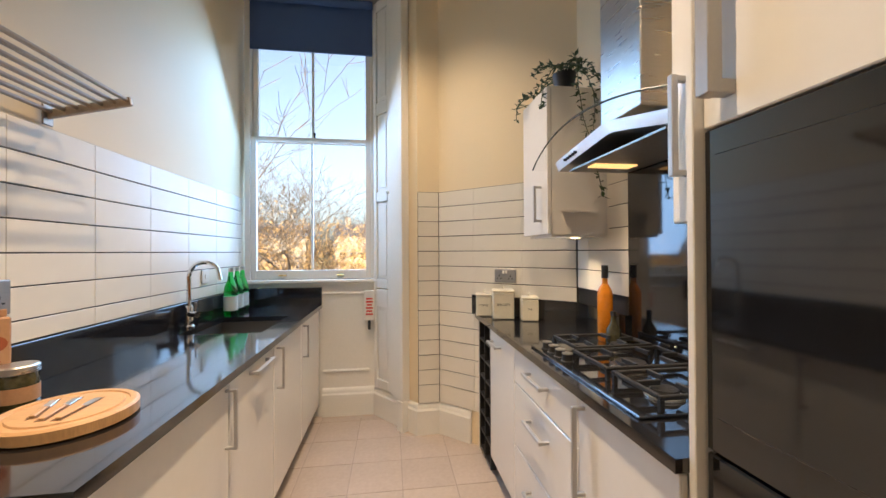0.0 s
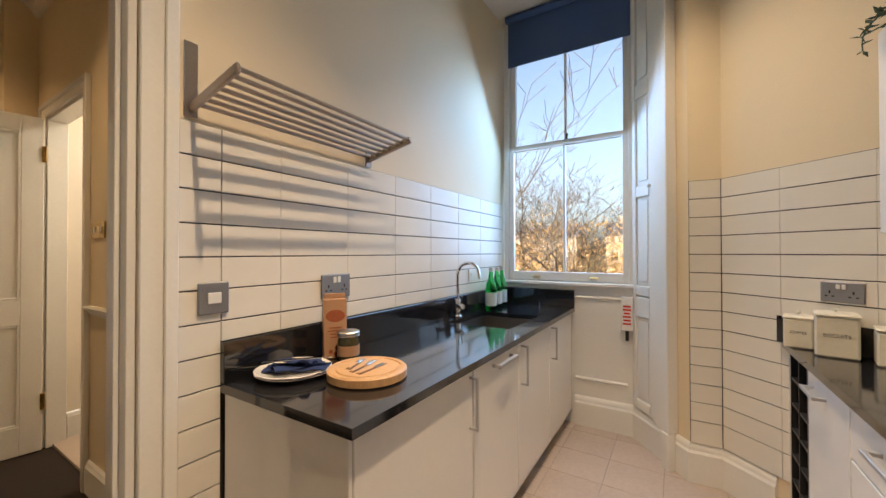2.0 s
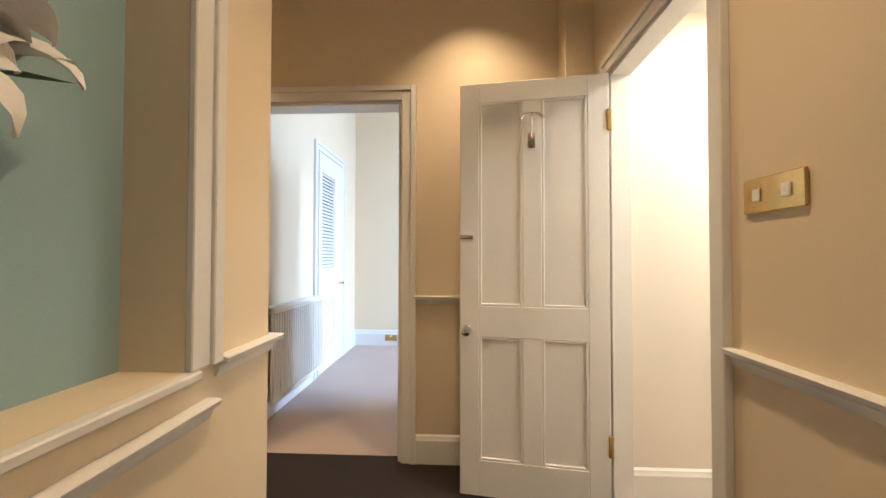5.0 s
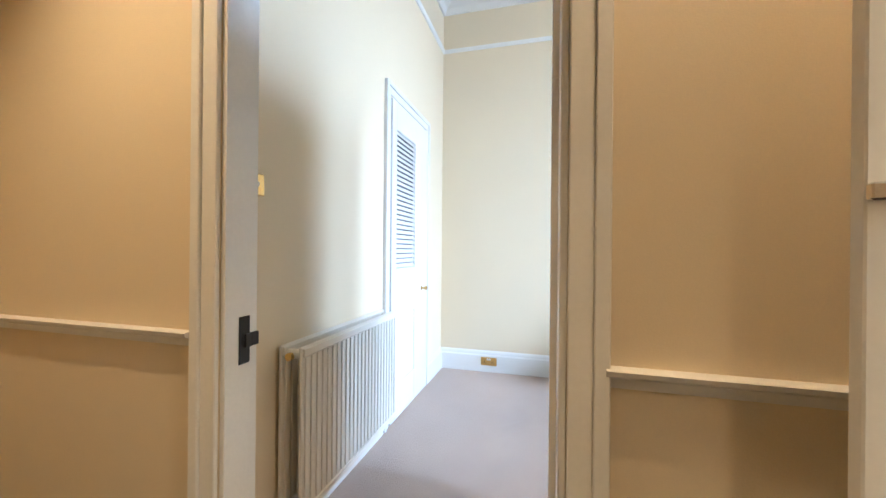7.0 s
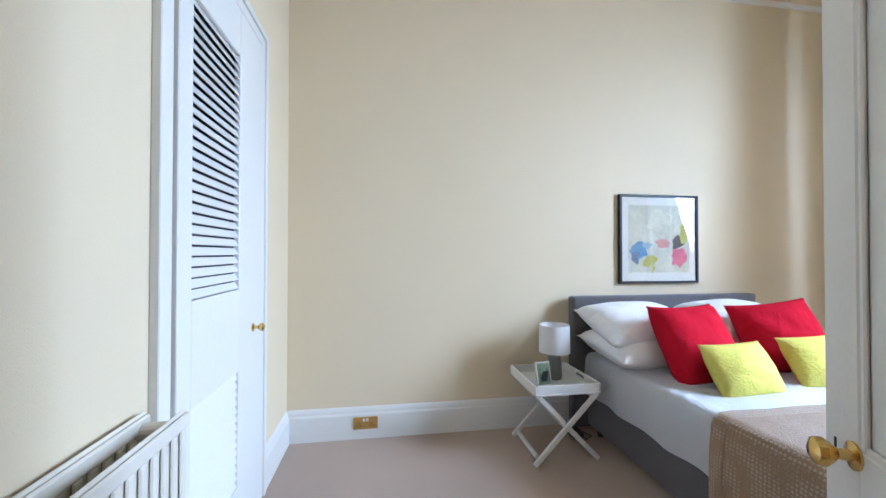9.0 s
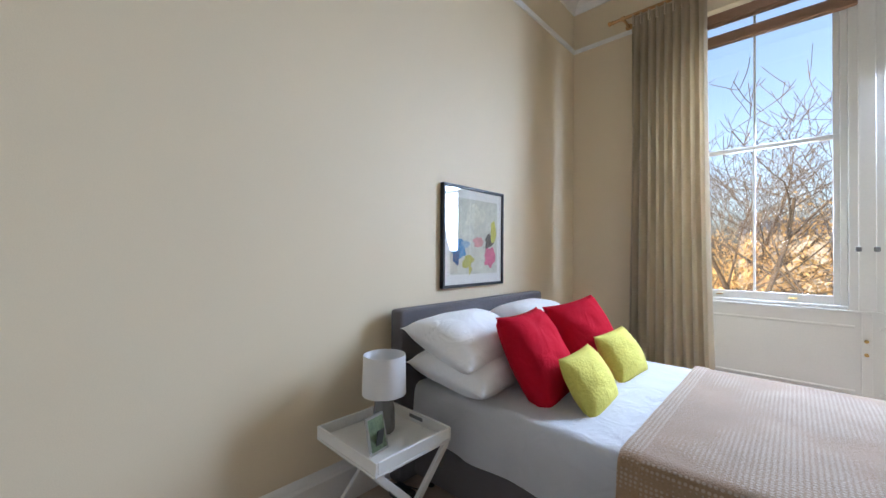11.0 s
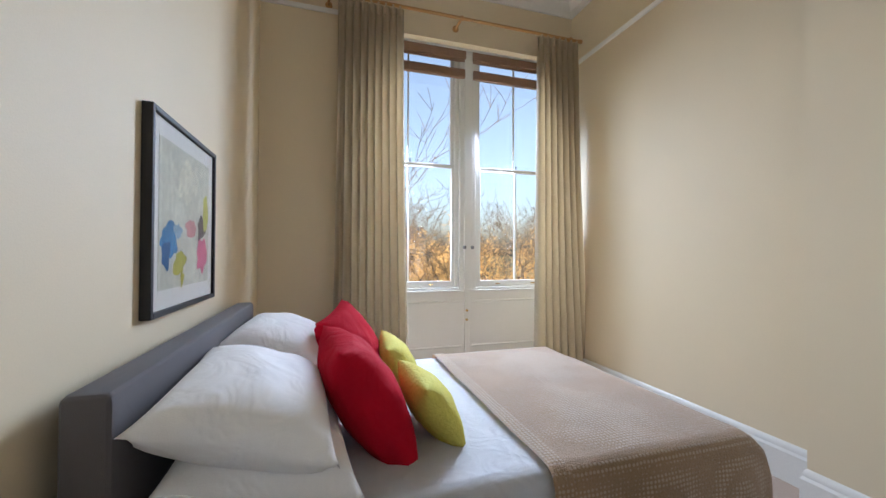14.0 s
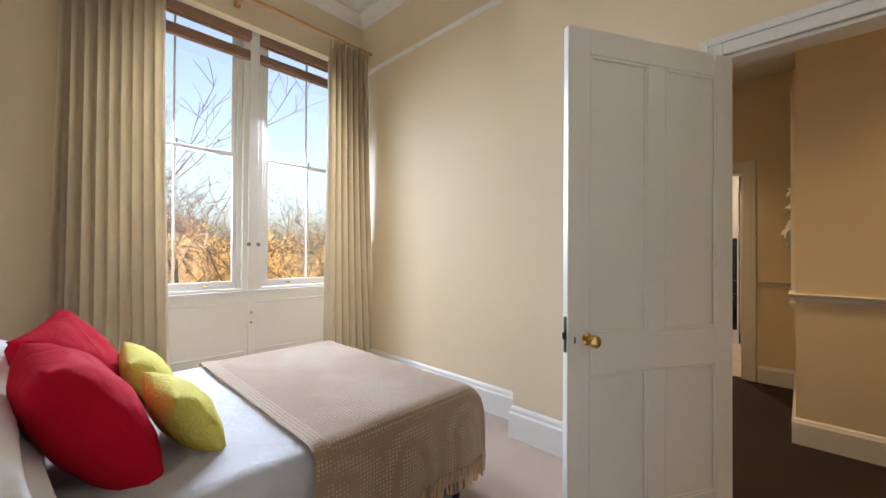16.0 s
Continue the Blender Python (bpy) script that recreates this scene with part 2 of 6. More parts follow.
M_curtain = mat("oatmeal_curtain_cloth", (0.54, 0.445, 0.30), 0.9, var=0.08, scale=4, grain=420, bump=0.12, sheen=0.2, crease=0.25)
M_linen = mat("white_cotton", (0.87, 0.86, 0.86), 0.85, var=0.03, scale=5, grain=350, bump=0.06, sheen=0.15, crease=0.35)
M_red = mat("crimson_cotton", (0.46, 0.006, 0.022), 0.85, var=0.10, scale=7, grain=350, bump=0.08, ior=1.15, crease=0.45)
M_yellow = mat("lime_yellow_quilt", (0.62, 0.56, 0.12), 0.85, var=0.12, scale=6, grain=70, bump=0.3, ior=1.2, crease=0.25)
M_grey_cloth = mat("grey_upholstery", (0.115, 0.105, 0.11), 0.85, var=0.12, scale=6, grain=450, bump=0.12, sheen=0.2)
M_wood = mat("beech_board", (0.55, 0.33, 0.15), 0.45, var=0.16, scale=5, grain=40, bump=0.03, stretch=(1, 9, 1))
M_pole = mat("pine_pole", (0.50, 0.27, 0.09), 0.35, var=0.15, scale=8, grain=60, stretch=(9, 1, 1))
M_porcelain = mat("white_porcelain", (0.78, 0.74, 0.68), 0.15, var=0.02, grain=30, bump=0.0, coat=0.4)
M_navy = mat("navy_napkin", (0.02, 0.035, 0.11), 0.9, var=0.15, grain=400, bump=0.12)
M_kraft = mat("kraft_card", (0.42, 0.24, 0.13), 0.7, var=0.1, grain=150, bump=0.03)
# beech darkened to stand for the shade inside a carved recess
M_recess_shade = mat("shadowed_beech_recess", (0.16, 0.085, 0.04), 0.6, var=0.2, grain=60)
M_rust = mat("rust_print", (0.30, 0.08, 0.03), 0.7, var=0.1)
M_ink = mat("dark_ink", (0.03, 0.025, 0.022), 0.7, var=0.1)
M_red_ink = mat("red_print", (0.60, 0.03, 0.02), 0.6, var=0.1)
M_greenglass = glass("green_bottle_glass", (0.10, 0.75, 0.16))
M_amber = mat("amber_spirit", (0.78, 0.27, 0.01), 0.08, var=0.12, bump=0.0, coat=0.5, trans=0.25)
M_hood = mat("polished_hood_steel", (0.62, 0.61, 0.59), 0.30, 1.0, var=0.05, scale=6, grain=120, bump=0.01, stretch=(1, 14, 1))
M_sink = mat("satin_sink_steel", (0.20, 0.19, 0.175), 0.5, 1.0, var=0.1, scale=8, grain=150, bump=0.02)
M_glass_edge = mat("ground_glass_edge", (0.035, 0.05, 0.045), 0.25, var=0.1, grain=60, bump=0.0)
M_plate = mat("satin_steel_plate", (0.36, 0.35, 0.34), 0.46, 1.0, var=0.08, scale=8, grain=150, bump=0.02)
M_clear = glass("clear_glass", (0.97, 0.99, 0.98))
M_jar = mat("olive_filled_jar", (0.05, 0.045, 0.02), 0.1, var=0.5, scale=40, grain=90, bump=0.0, coat=0.6)
M_label = mat("pale_paper_label", (0.50, 0.58, 0.60), 0.6, var=0.08, grain=120)
M_cream_tin = mat("cream_enamel_tin", (0.70, 0.66, 0.55), 0.3, var=0.05, grain=60, coat=0.2)
M_pane = pane_glass("window_pane", 0.04)
M_canopy = pane_glass("thin_clear_canopy_glass", 0.07)
M_leaf = mat("dark_green_leaf", (0.035, 0.065, 0.03), 0.5, var=0.45, scale=30, grain=80, rand=0.0)
M_lily = mat("white_lily_petal", (0.78, 0.76, 0.70), 0.5, var=0.06, scale=12, grain=100, sheen=0.3)
M_teal = mat("teal_wall_paint", (0.33, 0.47, 0.50), 0.6, var=0.05, scale=2, grain=200, bump=0.04)
M_bark = mat("tree_bark", (0.11, 0.075, 0.045), 0.9, var=0.3, scale=4, grain=60, bump=0.2)
M_gold = mat("autumn_twigs", (0.56, 0.34, 0.12), 0.8, var=0.45, scale=1.5, grain=9, bump=0.0)
M_ground = mat("grass_ground", (0.07, 0.08, 0.03), 0.95, var=0.4, scale=0.3, grain=6, bump=0.1)
M_stone = mat("sandstone", (0.30, 0.25, 0.19), 0.85, var=0.15, scale=0.8, grain=20, bump=0.1)
M_slate = mat("slate_roof", (0.09, 0.09, 0.10), 0.7, var=0.2, scale=1, grain=10)
M_bath = mat("warm_white_bathroom_paint", (0.78, 0.72, 0.62), 0.5, var=0.02, grain=150)
M_grey_pot = mat("grey_ceramic", (0.17, 0.165, 0.16), 0.4, var=0.12, scale=9, grain=80, bump=0.03)
M_shade = mat("white_lampshade", (0.72, 0.70, 0.68), 0.9, var=0.03, grain=400, bump=0.08)


# ---- lamps ----
def spot(name, at, to, energy, size=100, colour=WARM):
    ob, d = lamp(name, 'SPOT', look(at, to), energy, colour)
    d.spot_size, d.spot_blend, d.shadow_soft_size = radians(size), 0.9, 0.03


spot("hall_lamp_west", (-2.35, 0.25, 3.13), (-2.36, 0.25, 0), 20)
spot("hall_lamp_east", (-1.15, 0.30, 3.13), (-1.15, 0.28, 0), 20)
spot("hall_lamp_south", (-2.2, -1.6, 3.13), (-2.2, -1.61, 0), 28)
spot("cabinet_lamp", (2.12, 1.97, 1.375), (2.13, 1.99, 0.9), 2.5, 110, (1.0, 0.72, 0.40))
spot("hood_lamp_a", (2.05, 1.09, 1.655), (2.05, 1.10, 0.9), 2.0, 110, (1.0, 0.66, 0.34))
spot("hood_lamp_b", (2.05, 1.55, 1.655), (2.05, 1.54, 0.9), 2.0, 110, (1.0, 0.66, 0.34))
spot("kitchen_lamp_north", (1.15, 2.15, 3.58), (1.16, 2.15, 0), 60, 90, (1.0, 0.70, 0.40))
spot("kitchen_lamp_south", (1.15, 0.7, 3.58), (1.16, 0.7, 0), 115, 92, (1.0, 0.70, 0.40))
bath, bath_d = lamp("bathroom_lamp", 'AREA', look((-1.85, 1.75, 2.58), (-1.85, 1.76, 0)), 7, (1.0, 0.80, 0.55))
bath_d.size = 0.4
# daylight in the window openings
DAY = (0.76, 0.85, 1.0)
for nm, at, to, w, h, e, colour in (
        ("daylight_kitchen", (0.54, 3.42, 2.0), (0.54, 2.42, 1.25), 0.9, 1.8, 10, (0.40, 0.66, 1.0)),
        ("daylight_bedroom_a", (-4.28, 4.30, 2.3), (-4.28, 3.30, 1.45), 0.60, 2.3, 38, DAY),
        ("daylight_bedroom_b", (-3.12, 4.22, 2.3), (-3.64, 3.22, 1.45), 0.40, 2.3, 47, DAY)):
    ob, d = lamp(nm, 'AREA', look(at, to), e, colour)
    d.shape, d.size, d.size_y = 'RECTANGLE', w, h
    d.spread = radians(130 if at[0] < 0 else 180)

# ---- structure: kitchen ----
built("wall_kitchen_west", boxes(*wall_rows("x", -0.15, 0, -1.45, 3.4, 0, 3.6, [(-0.06, 0.65, 0, 2.2)])), M_wall)
built("wall_kitchen_east", boxes((2.247, -1.45, 0, 2.4, 2.169, 3.6)), M_wall)
built("wall_kitchen_south", boxes((0, -1.45, 0, 2.247, -1.3, 3.6)), M_wall)
built("wall_kitchen_north", boxes((0, 3.25, 0, 1.04, 3.4, 1.10)), M_trim)


def prism(bm, pts, z0, z1):
    lo = [bm.verts.new((x, y, z0)) for x, y in pts]
    hi = [bm.verts.new((x, y, z1)) for x, y in pts]
    n = len(pts)
    for i in range(n):
        bm.faces.new((lo[i], lo[(i + 1) % n], hi[(i + 1) % n], hi[i]))
    bm.faces.new(lo[::-1])
    bm.faces.new(hi)
    return bm


built("wall_kitchen_northeast", prism(bmesh.new(), [(1.04, 3.25), (1.36, 2.84), (1.52, 2.85), (2.247, 2.169), (2.4, 2.169), (2.4, 3.4), (1.04, 3.4)], 0, 3.6), M_wall)
built("wall_kitchen_lintel", boxes((0, 2.84, 3.35, 1.36, 3.4, 3.6)), M_trim)
built("ceiling_kitchen", boxes((-0.15, -1.45, 3.6, 2.4, 3.4, 3.7)), M_ceil)
built("floor_kitchen_screed", boxes((-0.075, -1.45, -0.12, 2.4, 3.4, -0.006)), M_floor_grout)

# ---- structure: hall and bathroom ----
built("wall_hall_north", boxes(*wall_rows("y", 0.945, 1.05, -2.76, -0.15, 0, 3.15, [(-2.385, -1.58, 0, 2.275)])), M_wall)
built("wall_bedroom_east", boxes(*wall_rows("x", -2.90, -2.76, -2.7, 1.0, 0, 4.05, [(-1.27, -0.215, 0, 2.30)])), M_wall)
built("wall_bedroom_east_recess", boxes((-2.68, 1.05, 0, -2.45, 3.25, 4.05), (-2.76, 1.0, 0, -2.45, 1.05, 4.05)), M_wall)
built("wall_niche", boxes(*wall_rows("y", -0.62, -0.465, -1.58, -0.15, 0, 3.15, [(-1.21, -0.40, 1.035, 2.5)]), (-1.58, -2.7, 0, -1.45, -0.62, 3.15)), M_wall)
built("wall_niche_back", boxes((-1.45, -0.70, 0.9, -0.15, -0.62, 2.6)), M_teal)
built("wall_corridor_end", boxes((-2.76, -2.85, 0, -1.45, -2.7, 3.15)), M_wall)
built("wall_pipe_boxing", boxes((-2.76, 0.78, 2.3, -2.60, 0.945, 3.15)), M_wall)
built("ceiling_hall", boxes((-2.76, -2.85, 3.15, -0.15, 1.05, 3.25)), M_ceil)
built("floor_hall", boxes((-2.83, -2.85, -0.12, -0.075, 0.945, 0.0), (-2.385, 0.945, -0.12, -1.58, 0.98, 0.0)), M_carpet_hall)
built("floor_bathroom", boxes((-2.45, 0.98, -0.12, -1.3, 2.5, 0.02)), M_floor_tile)
built("wall_bathroom", boxes((-2.45, 1.05, 0, -2.41, 2.5, 2.6), (-2.41, 2.46, 0, -1.3, 2.5, 2.6), (-1.34, 1.05, 0, -1.3, 2.46, 2.6)), M_bath)
built("ceiling_bathroom", boxes((-2.45, 1.05, 2.6, -1.3, 2.5, 2.7)), M_ceil)

# ---- structure: bedroom ----
built("wall_bedroom_west", boxes((-6.0, -1.55, 0, -5.84, 4.15, 4.05)), M_wall)
built("wall_bedroom_south", boxes((-5.84, -1.55, 0, -2.90, -1.39, 4.05)), M_wall)
built("wall_bedroom_north", boxes((-5.84, 3.25, 0, -5.0, 4.15, 4.05)), M_wall)
built("wall_bedroom_north_pier", boxes((-2.40, 3.25, 0, -2.2, 4.15, 4.05)), M_wall)
built("wall_bedroom_lintel", boxes((-5.0, 3.25, 3.45, -2.40, 3.33, 4.05)), M_wall)
built("wall_bedroom_outer_lintel", boxes((-5.0, 4.0, 3.82, -2.40, 4.15, 4.05)), M_wall)
sof = bmesh.new()
for x in (-5.0, -2.40):
    for y, z in ((3.25, 3.45), (4.0, 3.80), (4.0, 3.95), (3.33, 3.95)):
        sof.verts.new((x, y, z))
sof.verts.ensure_lookup_table()
for i in range(4):
    sof.faces.new([sof.verts[k] for k in (i, (i + 1) % 4, (i + 1) % 4 + 4, i + 4)])
sof.faces.new([sof.verts[k] for k in (3, 2, 1, 0)])
sof.faces.new([sof.verts[k] for k in (4, 5, 6, 7)])
built("window_head_soffit", sof, M_trim)
built("wall_under_windows", boxes((-5.0, 3.97, 0, -2.40, 4.12, 0.86)), M_trim)
built("ceiling_bedroom", boxes((-6.0, -1.55, 4.05, -2.2, 4.15, 4.15)), M_ceil)
built("floor_bedroom", boxes((-5.84, -1.39, -0.12, -2.83, 3.97, 0.0), (-2.83, 1.05, -0.12, -2.40, 3.97, 0.0)), M_carpet)
built("ground", boxes((-500, -400, -5.3, 500, 900, -5.0)), M_ground)

# ---- mouldings ----
SKIRT = [(0, 0), (0.022, 0), (0.022, 0.17), (0.014, 0.185), (0.014, 0.20), (0.008, 0.215), (0, 0.225)]
SKIRT_LOW = [(0, 0), (0.020, 0), (0.020, 0.145), (0.013, 0.158), (0.011, 0.168), (0, 0.178)]
DADO = [(0, -0.05), (0.008, -0.05), (0.014, -0.034), (0.014, -0.026), (0.034, -0.016), (0.038, -0.004), (0.030, 0.0), (0, 0.0)]


def moulding(name, path, prof, z=0.0, material=M_trim):
    bm = bmesh.new()
    sweep(bm, path, prof, z)
    return built(name, bm, material)


def casing_x(name, x, out, y0, y1, zt, w=0.095):
    """A door architrave on a wall face at x, standing out by the sign of out, round an opening y0 to y1."""
    bm = bmesh.new()
    for o, d in ((0.0, 0.018), (w * 0.62, 0.028)):
        ww = w * 0.62 if o == 0 else w * 0.38
        a, b = x, x + out * d
        box(bm, a, y0 - o - ww, 0, b, y0 - o, zt + o + ww, 0.003)
        box(bm, a, y1 + o, 0, b, y1 + o + ww, zt + o + ww, 0.003)
        box(bm, a, y0 - o + 0.0005, zt + o, b, y1 + o - 0.0005, zt + o + ww, 0.003)
    return built(name, bm, M_trim)


def casing_y(name, y, out, x0, x1, zt, w=0.095, z0=0.0, sill=False):
    bm = bmesh.new()
    for o, d in ((0.0, 0.018), (w * 0.62, 0.028)):
        ww = w * 0.62 if o == 0 else w * 0.38
        a, b = y, y + out * d
        box(bm, x0 - o - ww, a, z0 - (o + ww) * sill, x0 - o, b, zt + o + ww, 0.003)
        box(bm, x1 + o, a, z0 - (o + ww) * sill, x1 + o + ww, b, zt + o + ww, 0.003)
        box(bm, x0 - o + 0.0005, a, zt + o, x1 + o - 0.0005, b, zt + o + ww, 0.003)
        if sill:
            box(bm, x0 - o + 0.0005, a, z0 - o - ww, x1 + o - 0.0005, b, z0 - o, 0.003)
    return built(name, bm, M_trim)


casing_x("trim_kitchen_door", 0.0, 1, -0.06, 0.65, 2.2)
casing_x("trim_kitchen_door_hall", -0.15, -1, -0.06, 0.65, 2.2)
built("trim_kitchen_door_lining", boxes((-0.149, 0.626, 0, -0.001, 0.648, 2.178, ), (-0.149, -0.058, 0, -0.001, -0.036, 2.178), (-0.149, -0.058, 2.178, -0.001, 0.648, 2.198), (-0.085, 0.612, 0, -0.045, 0.626, 2.165), bevel=0.002), M_trim)
casing_y("trim_bath_door", 0.945, -1, -2.385, -1.58, 2.275, 0.075)
casing_x("trim_bedroom_door_hall", -2.76, 1, -1.27, -0.215, 2.30)
casing_x("trim_bedroom_door", -2.90, -1, -1.27, -0.215, 2.30)
built("trim_bedroom_door_lining", boxes((-2.899, -0.235, 0, -2.761, -0.216, 2.28), (-2.899, -1.269, 0, -2.761, -1.25, 2.28), (-2.899, -1.269, 2.28, -2.761, -0.216, 2.299), bevel=0.002), M_trim)
built("trim_bath_lining", boxes((-2.384, 0.946, 0, -2.362, 1.049, 2.252), (-1.603, 0.946, 0, -1.581, 1.049, 2.252), (-2.384, 0.946, 2.252, -1.581, 1.049, 2.274), bevel=0.002), M_trim)
moulding("baseboard_hall_north", [(-0.18, 0.945), (-1.50, 0.945)][::-1], SKIRT_LOW)
moulding("baseboard_hall_west", [(-2.76, -0.13), (-2.76, 0.945)], SKIRT_LOW)
moulding("baseboard_hall_niche", [(-0.18, -0.465), (-1.58, -0.465), (-1.58, -2.7)], SKIRT_LOW)
moulding("baseboard_hall_east", [(-0.15, -0.17), (-0.15, -0.445)], SKIRT_LOW)
moulding("trim_dado_north", [(-1.50, 0.945), (-0.18, 0.945)], DADO, 1.04)
moulding("trim_dado_west", [(-2.76, -0.13), (-2.76, 0.80)], DADO, 1.05)
moulding("trim_dado_west_south", [(-2.76, -2.7), (-2.76, -1.37)], DADO, 1.05)
moulding("baseboard_hall_west_south", [(-2.76, -2.7), (-2.76, -1.37)], SKIRT_LOW)
moulding("trim_dado_niche", [(-1.312, -0.465), (-1.58, -0.465), (-1.58, -2.7)], DADO, 1.045)
moulding("trim_dado_east", [(-0.15, -0.17), (-0.15, -0.43)], DADO, 1.045)
moulding("trim_under_niche", [(-0.18, -0.465), (-1.29, -0.465)], DADO, 0.95)
casing_y("trim_niche_frame", -0.465, 1, -1.21, -0.40, 2.5, 0.10, 1.035, False)
built("trim_niche_sill", boxes((-1.235, -0.619, 1.012, -0.375, -0.437, 1.034), bevel=0.004), M_trim)
moulding("baseboard_bathroom", [(-2.41, 1.06), (-2.41, 2.46)], SKIRT_LOW, 0.02)
moulding("baseboard_bedroom_west", [(-5.84, -1.39), (-5.84, 3.25)], SKIRT)
moulding("baseboard_bedroom_south", [(-2.92, -1.39), (-4.25, -1.39)], SKIRT)
moulding("baseboard_bedroom_south_corner", [(-5.30, -1.39), (-5.82, -1.39)], SKIRT)
moulding("baseboard_bedroom_east", [(-2.68, 3.25), (-2.68, 1.0), (-2.90, 1.0), (-2.90, -0.13)], SKIRT)
moulding("baseboard_bedroom_north", [(-5.82, 3.25), (-5.0, 3.25), (-5.0, 3.97)], SKIRT)
RAIL = [(0, -0.035), (0.012, -0.03), (0.02, -0.012), (0.026, 0), (0, 0.004)]
moulding("trim_picture_rail", [(-2.90, -1.39), (-5.84, -1.39), (-5.84, 3.25), (-5.0, 3.25)], RAIL, 3.54)
moulding("trim_picture_rail_east", [(-2.68, 3.25), (-2.68, 1.0), (-2.90, 1.0), (-2.90, -1.37)], RAIL, 3.40)
COVE = [(0, 0), (0.02, 0), (0.05, 0.05), (0.12, 0.09), (0.12, 0.12), (0, 0.12)]
moulding("trim_cornice", [(-2.68, 3.25), (-2.68, 1.0), (-2.90, 1.0), (-2.90, -1.39), (-5.84, -1.39), (-5.84, 3.25), (-2.70, 3.25)], COVE, 3.93, M_ceil)
moulding("trim_cove_hall", [(-2.76, -2.7), (-2.76, 0.945), (-0.15, 0.945)], COVE, 3.03, M_ceil)
# kitchen bay: shutter box, casing, panelling and skirting
moulding("baseboard_kitchen_bay", [(0.62, 3.25), (1.035, 3.25), (1.36, 2.84), (1.52, 2.85), (1.72, 2.665)], SKIRT)
sdir = (Vector((1.36, 2.84, 0)) - Vector((1.04, 3.25, 0))).normalized()
SPLAY = Matrix.Translation((1.04, 3.25, 0)) @ Matrix.Rotation(math.atan2(sdir.y, sdir.x), 4, 'Z')


def splay_boxes(rows, bevel=0.004):
    bm = bmesh.new()
    for r in rows:
        box(bm, *r, bevel=bevel, m=SPLAY)
    return bm


built("trim_shutter_casing", splay_boxes([(0.245, -0.035, 0.226, 0.40, -0.001, 3.34), (0.30, -0.055, 0.226, 0.40, -0.036, 3.34), (0.385, -0.07, 0.226, 0.43, -0.0005, 3.34), (0.37, -0.075, 0, 0.435, -0.022, 0.225)]), M_trim)
shutter = thing("window_shutter", "white painted folded panelled window shutter with a small round knob", "shutter", (1.1, 3.15, 0.23))
part("stile", splay_boxes([(0.012, -0.022, 0.23, 0.05, -0.001, 3.34), (0.195, -0.022, 0.23, 0.235, -0.001, 3.34)]), M_trim, shutter)
for z0, z1 in ((0.23, 0.30), (0.88, 1.02), (1.03, 1.10), (1.72, 1.80), (2.42, 2.52), (3.26, 3.34)):
    part("rail", splay_boxes([(0.051, -0.022, z0, 0.194, -0.001, z1)]), M_trim, shutter)
for z0, z1 in ((0.30, 0.88), (1.10, 1.72), (1.80, 2.42), (2.52, 3.26)):
    part("panel", splay_boxes([(0.052, -0.010, z0 + 0.001, 0.193, -0.001, z1 - 0.001), (0.072, -0.016, z0 + 0.03, 0.173, -0.0105, z1 - 0.03)]), M_trim, shutter)
kb = bmesh.new()
bmesh.ops.create_uvsphere(kb, u_segments=12, v_segments=8, radius=0.014, matrix=SPLAY @ Matrix.Translation((0.215, -0.036, 1.78)))
part("knob", kb, M_trim, shutter)
PANEL_LINE = [(0, -0.012), (0.006, -0.012), (0.012, -0.004), (0.012, 0.004), (0.006, 0.012), (0, 0.012)]
moulding("trim_window_panel_top", [(0.63, 3.25), (0.99, 3.25)], PANEL_LINE, 0.985)
moulding("trim_window_panel_low", [(0.63, 3.25), (0.99, 3.25)], PANEL_LINE, 0.36)


